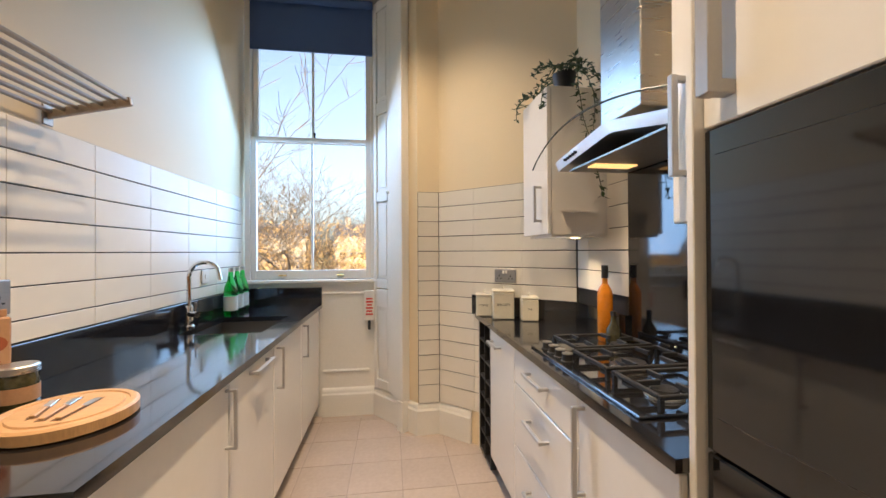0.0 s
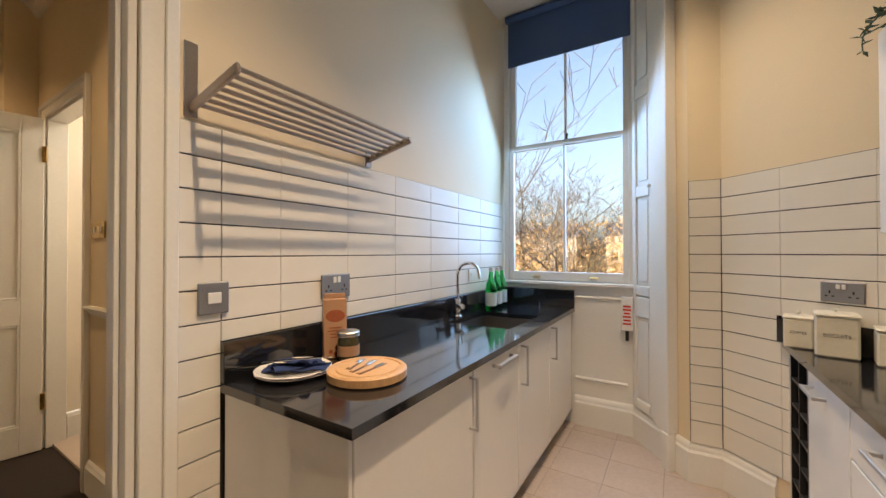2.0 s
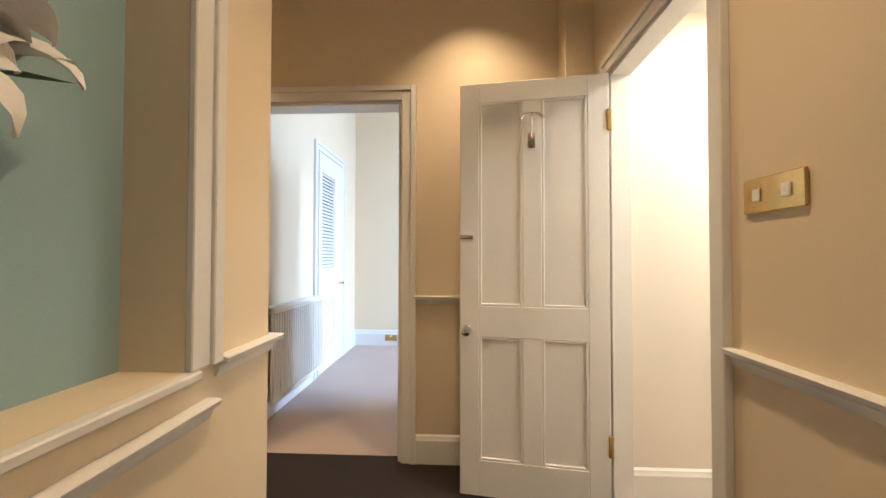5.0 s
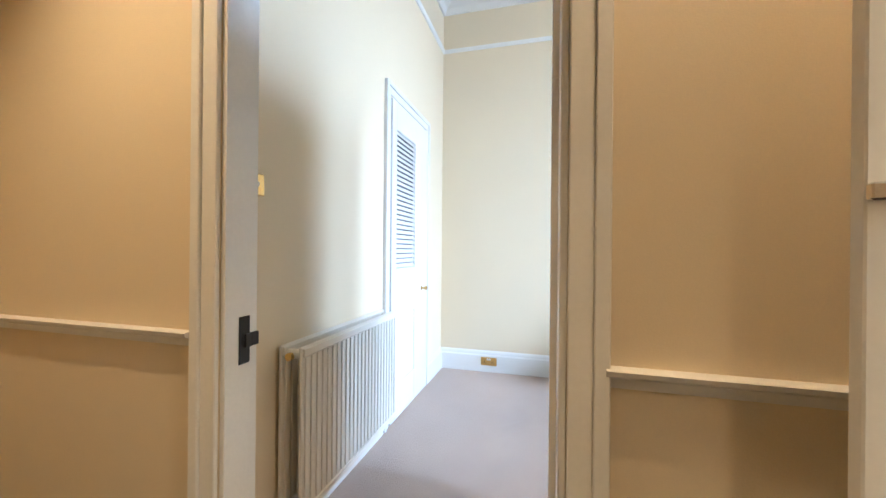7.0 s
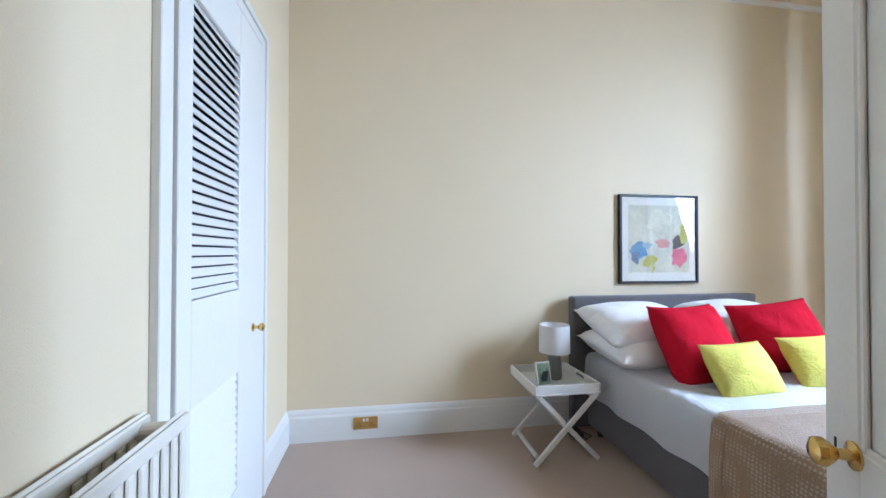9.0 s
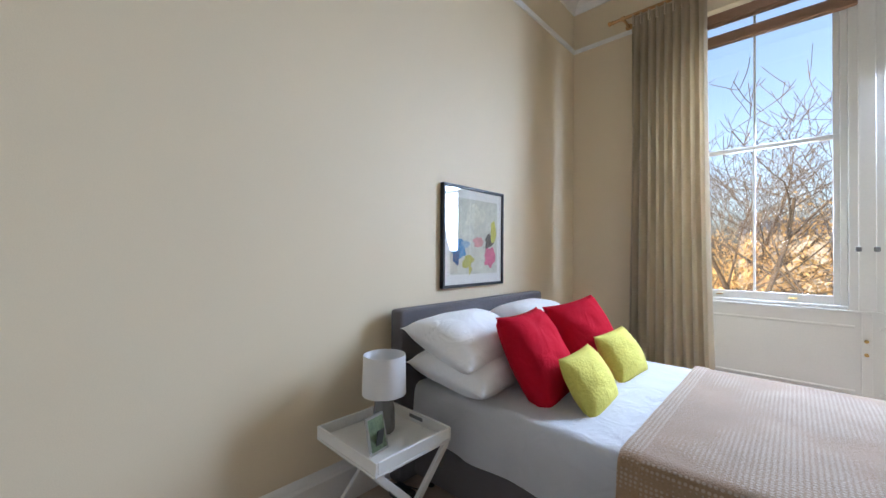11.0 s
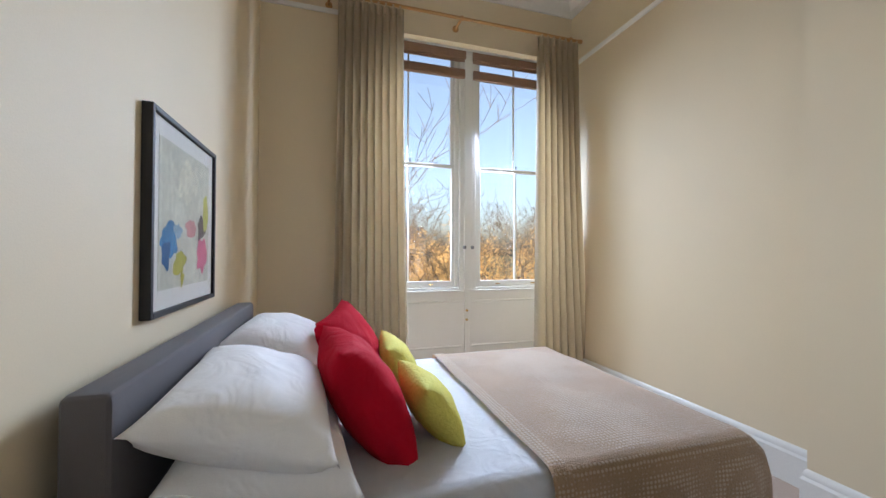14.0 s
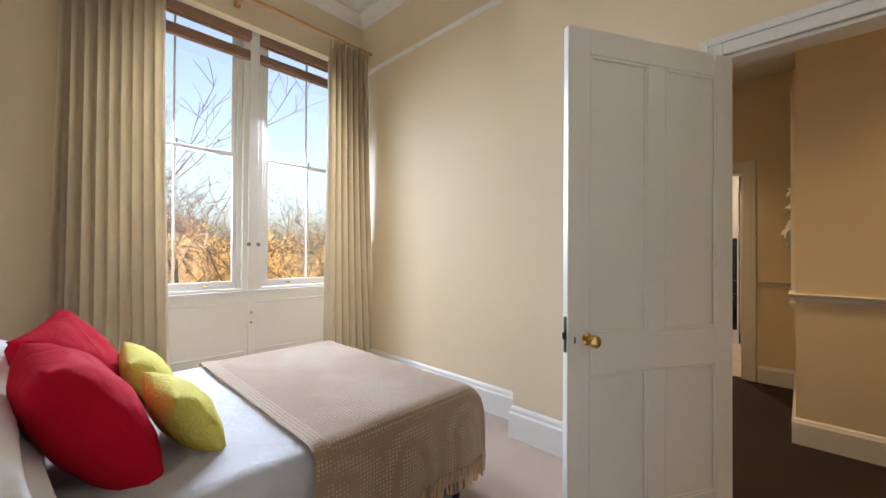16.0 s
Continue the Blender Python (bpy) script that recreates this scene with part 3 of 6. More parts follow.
# ---- sash windows ----
def sash_window(name, x0, x1, z0, z1, y, zm, label):
    """A two-light sash window whose inner face is at y; zm is the height of the meeting rail."""
    w = tagged(new(name), label, kind="structure")
    w["at"] = [0, 0, 0]
    cx = (x0 + x1) / 2
    part("window_frame", boxes((x0, y, z0, x0 + 0.045, y + 0.10, z1), (x1 - 0.045, y, z0, x1, y + 0.10, z1), (x0 + 0.045, y, z1 - 0.05, x1 - 0.045, y + 0.10, z1), bevel=0.004), M_trim, w)
    part("window_sill", boxes((x0 - 0.0, y - 0.035, z0 - 0.03, x1 + 0.0, y + 0.11, z0), bevel=0.006), M_trim, w)
    lo = part("lower_sash", boxes((x0 + 0.046, y + 0.012, z0 + 0.001, x0 + 0.085, y + 0.045, zm), (x1 - 0.085, y + 0.012, z0 + 0.001, x1 - 0.046, y + 0.045, zm), (x0 + 0.085, y + 0.012, z0 + 0.001, x1 - 0.085, y + 0.045, z0 + 0.075), (x0 + 0.085, y + 0.008, zm - 0.038, x1 - 0.085, y + 0.045, zm), (cx - 0.009, y + 0.014, z0 + 0.075, cx + 0.009, y + 0.043, zm - 0.038), bevel=0.003), M_trim, w)
    up = part("upper_sash", boxes((x0 + 0.046, y + 0.055, zm - 0.03, x0 + 0.085, y + 0.09, z1 - 0.051), (x1 - 0.085, y + 0.055, zm - 0.03, x1 - 0.046, y + 0.09, z1 - 0.051), (x0 + 0.085, y + 0.055, zm - 0.03, x1 - 0.085, y + 0.09, zm + 0.012), (cx - 0.009, y + 0.057, zm + 0.012, cx + 0.009, y + 0.088, z1 - 0.051), bevel=0.003), M_trim, w)
    for a, b in ((x0 + 0.083, cx - 0.008), (cx + 0.008, x1 - 0.083)):
        for lo_z, hi_z, yy, sash in ((z0 + 0.073, zm - 0.036, y + 0.028, lo), (zm + 0.010, z1 - 0.05, y + 0.072, up)):
            pn = part("pane", boxes((a, yy, lo_z, b, yy + 0.004, hi_z)), M_pane, sash)
            pn.visible_shadow = False
    for fx in (x0 + 0.28 * (x1 - x0), x0 + 0.72 * (x1 - x0)):
        part("sash_lift", boxes((fx - 0.03, y - 0.008, z0 + 0.028, fx + 0.03, y + 0.012, z0 + 0.040), bevel=0.003), M_brass, lo)
    fb = bmesh.new()
    rod(fb, (cx + 0.02, y + 0.03, zm), (cx + 0.02, y + 0.03, zm + 0.035), 0.006)
    bmesh.ops.create_uvsphere(fb, u_segments=10, v_segments=6, radius=0.011, matrix=Matrix.Translation((cx + 0.02, y + 0.03, zm + 0.04)))
    part("fastener", fb, M_blackmatt, lo)
    return w


sash_window("window_1", 0.03, 1.05, 1.10, 3.35, 3.25, 2.24, "white painted tall sash window with a blue roller blind above")
sash_window("window_2", -4.98, -3.755, 0.91, 3.82, 3.985, 2.39, "white painted tall sash window seen between oatmeal curtains")
sash_window("window_3", -3.545, -2.42, 0.91, 3.82, 3.985, 2.385, "white painted tall sash window beside a broad mullion")
built("trim_mullion", boxes((-3.754, 3.94, 0.88, -3.546, 4.10, 3.82), (-3.70, 3.92, 0.88, -3.60, 3.941, 3.82), bevel=0.004), M_trim)
built("trim_window_board", boxes((-4.998, 3.93, 0.862, -2.402, 3.969, 0.879), bevel=0.004), M_trim)
moulding("trim_bed_panel_top", [(-4.98, 3.97), (-3.72, 3.97)], PANEL_LINE, 0.74)
moulding("trim_bed_panel_top_east", [(-3.58, 3.97), (-2.42, 3.97)], PANEL_LINE, 0.74)
moulding("trim_bed_panel_low", [(-4.98, 3.97), (-3.72, 3.97)], PANEL_LINE, 0.20)
moulding("trim_bed_panel_low_east", [(-3.58, 3.97), (-2.42, 3.97)], PANEL_LINE, 0.20)
built("trim_bed_panel_mid", boxes((-3.68, 3.955, 0.0, -3.62, 3.969, 0.86), bevel=0.003), M_trim)


# ---- kitchen: base units on the sink side ----
def bar_handle(parent, a, b, out, r=0.006):
    """A squared bow handle from a to b, standing out by the vector out."""
    a, b, out = Vector(a), Vector(b), Vector(out)
    bm = bmesh.new()
    lo, hi = a + out, b + out
    for p, q, e in ((a, a + out * 0.9, r * 0.86), (b, b + out * 0.9, r * 0.86), (lo, hi, r)):
        mn = [min(p[i], q[i]) - e for i in range(3)]
        mx = [max(p[i], q[i]) + e for i in range(3)]
        box(bm, *mn, *mx, bevel=0.002)
    return part("handle", bm, M_handle, parent, "brushed steel bow handle")


units = ((0.90, 1.565, "v", 1.535), (1.57, 2.075, "h", 1.86), (2.08, 2.635, "v", 2.125), (2.64, 3.235, "v", 2.69))
for y0, y1, how, hy in units:
    u = thing("base_cabinet", "white gloss handled base cabinet under a black worktop", "cabinet", (0.3, (y0 + y1) / 2, 0), "base cabinets on the sink side")
    part("carcass", boxes((0.03, y0 + 0.002, 0.10, 0.572, y1 - 0.002, 0.705 if y0 > 2 else 0.868)), M_gloss, u)
    part("plinth", boxes((0.05, y0 + 0.002, 0.0, 0.54, y1 - 0.002, 0.098)), M_gloss, u)
    d = part("door", boxes((0.575, y0 + 0.0035, 0.105, 0.597, y1 - 0.0035, 0.862), bevel=0.003), M_gloss, u)
    if how == "v":
        bar_handle(d, (0.597, hy, 0.635), (0.597, hy, 0.835), (0.034, 0, 0))
    else:
        bar_handle(d, (0.597, hy - 0.10, 0.825), (0.597, hy + 0.10, 0.825), (0.034, 0, 0), 0.009)
single("end_panel", boxes((0.022, 0.884, 0, 0.598, 0.899, 0.868), bevel=0.002), M_gloss, "white gloss end panel closing the run of cabinets", "cabinet panel", (0.3, 0.89, 0))
wt = thing("worktop", "polished black stone worktop cut out for the sink", "worktop", (0.3, 2.0, 0.87))
for row in ((0.0, 0.875, 0.87, 0.62, 2.20, 0.90), (0.0, 2.72, 0.87, 0.62, 3.249, 0.90), (0.0, 2.2, 0.87, 0.09, 2.72, 0.90), (0.50, 2.2, 0.87, 0.62, 2.72, 0.90)):
    part("slab", boxes(row), M_black, wt)
part("upstand", boxes((0.012, 0.875, 0.9005, 0.032, 3.249, 1.037), (0.0325, 3.229, 0.9005, 0.62, 3.249, 1.037), bevel=0.002), M_black, wt)
sk = thing("sink", "undermounted stainless steel single-bowl sink", "sink", (0.3, 2.46, 0.70))
part("bowl", boxes((0.075, 2.185, 0.715, 0.515, 2.735, 0.72), (0.075, 2.185, 0.72, 0.088, 2.735, 0.869), (0.502, 2.185, 0.72, 0.515, 2.735, 0.869), (0.088, 2.185, 0.72, 0.502, 2.198, 0.869), (0.088, 2.722, 0.72, 0.502, 2.735, 0.869)), M_sink, sk)
wb = bmesh.new()
lathe(wb, 0.3, 2.46, [(0.0, 0.7215), (0.042, 0.7215), (0.045, 0.724), (0.036, 0.7255), (0.0, 0.7235)])
part("waste", wb, M_chrome, sk)
tap = thing("kitchen_tap", "chrome swan-neck mixer tap beside the sink", "tap", (0.07, 2.36, 0.9))
tb = bmesh.new()
lathe(tb, 0.07, 2.36, [(0.028, 0.9), (0.028, 0.915), (0.022, 0.925), (0.022, 1.02), (0.018, 1.03), (0.0, 1.03)])
part("body", tb, M_chrome, tap)
tb = bmesh.new()
tube(tb, [(0.07, 2.36, 1.02), (0.07, 2.36, 1.19)] + [(0.07 + 0.075 - 0.075 * math.cos(a), 2.36 + 0.02 * math.sin(a / 2), 1.19 + 0.075 * math.sin(a)) for a in [i * math.pi / 12 for i in range(1, 11)]] + [(0.222, 2.38, 1.165)], 0.011, 10)
part("spout", tb, M_chrome, tap)
tb = bmesh.new()
rod(tb, (0.085, 2.345, 0.985), (0.135, 2.315, 0.985), 0.017)
rod(tb, (0.12, 2.325, 0.985), (0.125, 2.32, 1.05), 0.005)
part("lever", tb, M_chrome, tap)
bot = thing("water_bottle", "green glass mineral water bottle with a pale label", "bottle", (0.11, 2.80, 0.9), "green water bottles by the sink")
bb = bmesh.new()
lathe(bb, 0.11, 2.80, [(0.0, 0.9005), (0.038, 0.9005), (0.042, 0.91), (0.042, 1.06), (0.038, 1.09), (0.020, 1.14), (0.0145, 1.18), (0.0145, 1.205), (0.017, 1.21), (0.0, 1.212)])
part("glass_body", bb, M_greenglass, bot)
bb = bmesh.new()
lathe(bb, 0.11, 2.80, [(0.0428, 0.935), (0.0428, 1.03)], 24)
part("paper_label", bb, M_label, bot, "pale blue paper label")
bb = bmesh.new()
lathe(bb, 0.11, 2.80, [(0.0175, 1.19), (0.0175, 1.217), (0.0, 1.219)], 16)
part("cap", bb, M_steel, bot)
for x, y in ((0.10, 2.93), (0.09, 3.05)):
    copy_thing(bot, Matrix.Translation((x, y, 0.9)))


def socket_plate(name, label, m, w, h, rockers, pins, metal):
    """A wall plate in its own plane: x across, y out, z up, from its middle."""
    at = m.translation
    t = thing(name, label, "socket" if pins else "light switch", at)
    bm = bmesh.new()
    box(bm, -w / 2, -0.009, -h / 2, w / 2, -0.0005, h / 2, 0.004, m)
    part("plate", bm, metal, t)
    for x, z, a, b in rockers:
        bm = bmesh.new()
        box(bm, x - a / 2, -0.014, z - b / 2, x + a / 2, -0.0092, z + b / 2, 0.002, m)
        part("rocker", bm, M_trim, t)
    for x in pins:
        for dx, dz, a, b in ((0, 0.004, 0.006, 0.012), (-0.012, -0.014, 0.010, 0.005), (0.012, -0.014, 0.010, 0.005)):
            bm = bmesh.new()
            box(bm, x + dx - a / 2, -0.0098, dz - b / 2 - 0.004, x + dx + a / 2, -0.0092, dz + b / 2 - 0.004, 0, m)
            part("pin_hole", bm, M_trim if metal is M_steel else M_blackmatt, t)
    return t


socket_plate("cooker_switch", "brushed steel isolator switch plate on cream tiles", pose(0.012, 0.85, 1.187, 0, 0, 90), 0.098, 0.105, [(0, 0, 0.042, 0.036)], [], M_plate)
socket_plate("double_socket", "brushed steel double wall socket on cream tiles", pose(0.012, 1.367, 1.187, 0, 0, 90), 0.165, 0.105, [(-0.012, 0.028, 0.018, 0.026), (0.012, 0.028, 0.018, 0.026)], [-0.045, 0.045], M_plate)
socket_plate("fused_spur", "white switched fused spur on cream tiles", pose(0.012, 2.66, 1.17, 0, 0, 90), 0.088, 0.088, [(0, 0, 0.03, 0.03)], [], M_trim)
# things on the worktop
pk = thing("rice_packet", "tall kraft card food packet with a rust printed oval", "packet", (0.09, 1.295, 0.9))
PK = pose(0.088, 1.295, 0.9, 0, 0, 55)
bm = bmesh.new()
box(bm, -0.046, -0.03, 0.0005, 0.046, 0.03, 0.245, 0.004, PK)
box(bm, -0.044, -0.004, 0.245, 0.044, 0.004, 0.265, 0.002, PK)
part("carton", bm, M_kraft, pk)
bm = bmesh.new()
lathe(bm, 0, 0, [(0.0, 0), (0.035, 0), (0.035, 0.001), (0.0, 0.001)], 24)
bmesh.ops.transform(bm, matrix=PK @ pose(0, -0.0305, 0.175, 90) @ Matrix.Diagonal((1.1, 0.72, 1, 1)), verts=bm.verts)
part("printed_oval", bm, M_rust, pk)
for z, w in ((0.125, 0.05), (0.112, 0.06), (0.099, 0.045), (0.086, 0.04)):
    bm = bmesh.new()
    box(bm, -w / 2, -0.0312, z, w / 2, -0.0302, z + 0.004, 0, PK)
    part("print_line", bm, M_rust, pk)
bm = bmesh.new()
for x, z in ((-0.018, 0.03), (0.0, 0.022), (0.018, 0.035), (0.005, 0.045)):
    lathe(bm, 0, 0, [(0.0, 0), (0.008, 0), (0.008, 0.001), (0.0, 0.001)], 10)
    bm.verts.ensure_lookup_table()
    bmesh.ops.transform(bm, matrix=PK @ pose(x, -0.0305, z, 90), verts=bm.verts[-40:])
part("printed_beans", bm, M_rust, pk)
jar = thing("clip_jar", "round glass jar of dark olives with a steel lid", "jar", (0.175, 1.29, 0.9))
bm = bmesh.new()
lathe(bm, 0.175, 1.29, [(0.0, 0.9005), (0.040, 0.9005), (0.043, 0.91), (0.043, 0.985), (0.038, 0.998), (0.0, 0.998)])
part("jar_body", bm, M_jar, jar)
bm = bmesh.new()
lathe(bm, 0.175, 1.29, [(0.041, 0.9985), (0.044, 1.0), (0.044, 1.016), (0.040, 1.02), (0.0, 1.02)])
part("lid", bm, M_steel, jar, "brushed steel lid")
bm = bmesh.new()
lathe(bm, 0.175, 1.29, [(0.0436, 0.925), (0.0436, 0.965)], 24)
part("paper_label", bm, M_kraft, jar)
cb = thing("cheese_board", "round beech cheese board with knives set into recesses", "board", (0.378, 1.185, 0.9))
bm = bmesh.new()
lathe(bm, 0.378, 1.185, [(0.0, 0.9005), (0.128, 0.9005), (0.138, 0.906), (0.138, 0.930), (0.131, 0.935), (0.118, 0.935), (0.116, 0.931), (0.108, 0.931), (0.106, 0.935), (0.0, 0.935)], 40)
part("board", bm, M_wood, cb)
for i, (dx, dy, ln) in enumerate(((-0.055, 0.0, 0.13), (-0.015, -0.005, 0.15), (0.03, -0.01, 0.14))):
    R = pose(0.378 + dx, 1.185 + dy, 0.9352, 0, 0, 20 - 9 * i)
    # no hollow is cut: a flat strip carries the recess's shade in its colour
    bm = bmesh.new()
    box(bm, -0.011, -ln / 2, 0, 0.011, ln / 2, 0.0006, 0, R)
    part("recess", bm, M_recess_shade, cb, "flat strip coloured dark as the shade of a carved recess")
    bm = bmesh.new()
    box(bm, -0.006, -ln / 2 + 0.005, 0.0008, 0.006, ln / 2 - 0.06, 0.006, 0.002, R)
    part("knife_handle", bm, M_wood, cb)
    bm = bmesh.new()
    box(bm, -0.009, ln / 2 - 0.058, 0.0008, 0.009, ln / 2 - 0.006, 0.0025, 0.0008, R)
    part("knife_blade", bm, M_chrome, cb)
pl = thing("dinner_plate", "white porcelain dinner plate on the black worktop", "plate", (0.143, 1.062, 0.9), "stacked plates")
bm = bmesh.new()
lathe(bm, 0.143, 1.062, [(0.0, 0.9005), (0.07, 0.9005), (0.085, 0.906), (0.128, 0.917), (0.130, 0.919), (0.126, 0.921), (0.085, 0.911), (0.07, 0.906), (0.0, 0.906)], 36)
part("dish", bm, M_porcelain, pl)
copy_thing(pl, Matrix.Translation((0.145, 1.059, 0.909)))
nap = thing("folded_napkin", "folded navy blue cloth napkin lying on the plates", "napkin", (0.16, 1.05, 0.926))
bm = bmesh.new()
for k, (w, h, rz, z) in enumerate(((0.21, 0.10, 35, 0.931), (0.17, 0.085, 70, 0.939), (0.12, 0.06, 20, 0.947))):
    vs = bmesh.ops.create_grid(bm, x_segments=14, y_segments=8, size=0.5)["verts"]
    for v in vs:
        x, y = v.co.x, v.co.y
        v.co = Vector((x * w, y * h, 0.010 * noise.noise((x * 3 + k * 5, y * 3, 0)) + 0.02 * max(0, -y) * (k == 2)))
    bmesh.ops.transform(bm, matrix=pose(0.165, 1.06, z, 0, 0, rz), verts=vs)
    out = bmesh.ops.extrude_face_region(bm, geom=[f for f in bm.faces if all(v in vs for v in f.verts)])
    bmesh.ops.translate(bm, verts=[g for g in out["geom"] if isinstance(g, bmesh.types.BMVert)], vec=(0, 0, 0.004))
part("cloth", bm, M_navy, nap)
for nm, dx in (("dinner_fork", -0.012), ("dinner_knife", 0.014)):
    R = pose(0.165 + dx, 1.06 + dx, 0.957, 0, 0, -38)
    t = thing(nm, "steel cutlery laid on the navy napkin", "cutlery", (0.165, 1.06, 0.957))
    bm = bmesh.new()
    box(bm, -0.005, -0.10, 0, 0.005, 0.0, 0.003, 0.001, R)
    part("handle", bm, M_chrome, t)
    bm = bmesh.new()
    if nm == "dinner_fork":
        box(bm, -0.010, 0.0, 0, 0.010, 0.04, 0.0025, 0.001, R)
        for k in (-0.008, -0.0027, 0.0027, 0.008):
            box(bm, k - 0.0015, 0.04, 0, k + 0.0015, 0.075, 0.002, 0, R)
        part("tines", bm, M_chrome, t)
    else:
        box(bm, -0.008, 0.0, 0, 0.008, 0.095, 0.002, 0.0008, R)
        part("blade", bm, M_chrome, t)
# wall rack
rk = thing("wall_rack", "satin nickel slatted wall rack sloping up from the wall", "rack", (0.0, 1.17, 1.78))
for y in (0.785, 1.575):
    part("bracket", boxes((0.001, y - 0.02, 1.76, 0.008, y + 0.02, 2.0), bevel=0.002) if y < 1 else boxes((0.012, y - 0.02, 1.755, 0.019, y + 0.02, 1.84), bevel=0.002), M_rack, rk)
    bm = bmesh.new()
    box(bm, 0.0, -0.007, -0.016, 0.275, 0.007, 0.016, 0.004, pose(0.008, y, 1.79, 0, -12.5, 0))
    part("end_arm", bm, M_rack, rk)
for i in range(7):
    bm = bmesh.new()
    x = 0.03 + i * 0.0385
    rod(bm, (x, 0.79, 1.794 + x * 0.2217), (x, 1.57, 1.794 + x * 0.2217), 0.0075, n=10)
    part("bar", bm, M_rack, rk)
# window dressing
rb = thing("roller_blind", "blue cloth roller blind partly lowered over the sash window", "blind", (0.55, 3.2, 3.3))
bm = bmesh.new()
rod(bm, (0.075, 3.20, 3.315), (1.03, 3.20, 3.315), 0.03, n=16)
part("roller", bm, M_blue_blind, rb)
part("cloth", boxes((0.08, 3.228, 2.935, 1.025, 3.231, 3.32)), M_blue_blind, rb)
part("bottom_bar", boxes((0.08, 3.222, 2.918, 1.025, 3.237, 2.936), bevel=0.003), M_blue_blind, rb)
fbk = thing("fire_blanket_case", "white wall-hung fire blanket case with red print and black tab", "fire blanket", (1.0, 3.22, 0.76))
part("case", boxes((0.955, 3.205, 0.765, 1.035, 3.248, 1.01), bevel=0.005), M_trim, fbk)
part("pull_tab", boxes((0.982, 3.213, 0.69, 1.004, 3.232, 0.764), bevel=0.004), M_blackmatt, fbk)
for i in range(6):
    w = (0.05, 0.056, 0.04, 0.055, 0.048, 0.055)[i]
    part("print_line", boxes((0.995 - w / 2, 3.2035, 0.935 - i * 0.025, 0.995 + w / 2, 3.2046, 0.948 - i * 0.025)), M_red_ink, fbk)

# ---- kitchen: hob side ----
FX = 1.752


def right_unit(name, label, y0, y1, fronts):
    u = thing(name, label, "cabinet", (2.0, (y0 + y1) / 2, 0), "base cabinets on the hob side")
    part("carcass", boxes((FX + 0.022, y0 + 0.002, 0.10, 2.24, y1 - 0.002, 0.868)), M_gloss, u)
    part("plinth", boxes((FX + 0.06, y0 + 0.002, 0, 2.2, y1 - 0.002, 0.098)), M_gloss, u)
    for nm, z0, z1, hand in fronts:
        d = part(nm, boxes((FX, y0 + 0.003, z0, FX + 0.020, y1 - 0.003, z1), bevel=0.003), M_gloss, u)
        bar_handle(d, (FX, *hand[0]), (FX, *hand[1]), (-0.034, 0, 0), 0.007)
    return u


right_unit("base_cabinet", "white gloss base cabinet with an upright bow handle under the worktop", 0.82, 1.245, [("door", 0.105, 0.862, ((1.205, 0.58), (1.205, 0.84)))])
right_unit("drawer_cabinet", "white gloss cabinet of three drawers with bow handles", 1.245, 1.86, [("drawer", 0.70, 0.862, ((1.47, 0.80), (1.65, 0.80))), ("drawer", 0.405, 0.695, ((1.47, 0.60), (1.65, 0.60))), ("drawer", 0.105, 0.40, ((1.47, 0.30), (1.65, 0.30)))])
u = thing("base_cabinet", "narrow white gloss base cabinet with a short bow handle", "cabinet", (1.9, 2.08, 0), "base cabinets on the hob side")
part("carcass", prism(bmesh.new(), [(FX + 0.022, 1.862), (2.24, 1.862), (2.24, 2.15), (2.06, 2.298), (FX + 0.022, 2.298)], 0.10, 0.868), M_gloss, u)
part("plinth", boxes((FX + 0.06, 1.862, 0, 2.0, 2.298, 0.098)), M_gloss, u)
d = part("door", boxes((FX, 1.863, 0.105, FX + 0.02, 2.297, 0.862), bevel=0.003), M_gloss, u)
bar_handle(d, (FX, 2.08, 0.80), (FX, 2.23, 0.80), (-0.034, 0, 0), 0.007)
wr = thing("wine_rack", "black open pigeonhole wine rack built in beside the cabinet", "wine rack", (1.85, 2.45, 0))
part("backing", boxes((1.90, 2.30, 0.02, 1.91, 2.50, 0.868)), M_blackmatt, wr)
for y in (2.305, 2.435, 2.57):
    part("upright", boxes((FX, y - 0.006, 0.02, 1.895 if y < 2.5 else 1.80, y + 0.006, 0.868)), M_blackmatt, wr)
for i in range(8):
    z = 0.03 + i * 0.118
    part("shelf", boxes((FX + 0.002, 2.312, z, 1.80, 2.564, z + 0.012)), M_blackmatt, wr)
single("end_panel", boxes((FX, 2.577, 0, 1.79, 2.60, 0.868), bevel=0.002), M_gloss, "white gloss end panel beside the wine rack", "cabinet panel", (1.76, 2.59, 0))
wt = thing("worktop", "polished black stone worktop with an angled end and upstand", "worktop", (2.0, 1.8, 0.87))
part("slab", prism(bmesh.new(), [(1.735, 0.815), (2.246, 0.815), (2.246, 2.167), (1.735, 2.645)], 0.87, 0.90), M_black, wt)
nd = (Vector((1.52, 2.85, 0)) - Vector((2.247, 2.169, 0))).normalized()
off = Vector((-nd.y, nd.x, 0))
off = off if off.y < 0 else -off
c1, c2 = Vector((2.247, 2.169, 0)) + off * 0.012, Vector((1.735, 2.648, 0)) + off * 0.012
bm = prism(bmesh.new(), [(c1.x, c1.y), (c2.x, c2.y), (c2.x + off.x * 0.02, c2.y + off.y * 0.02), (c1.x + off.x * 0.02, c1.y + off.y * 0.02)], 0.9005, 1.025)
box(bm, 2.215, 1.692, 0.9005, 2.235, 2.15, 1.025)
part("upstand", bm, M_black, wt)
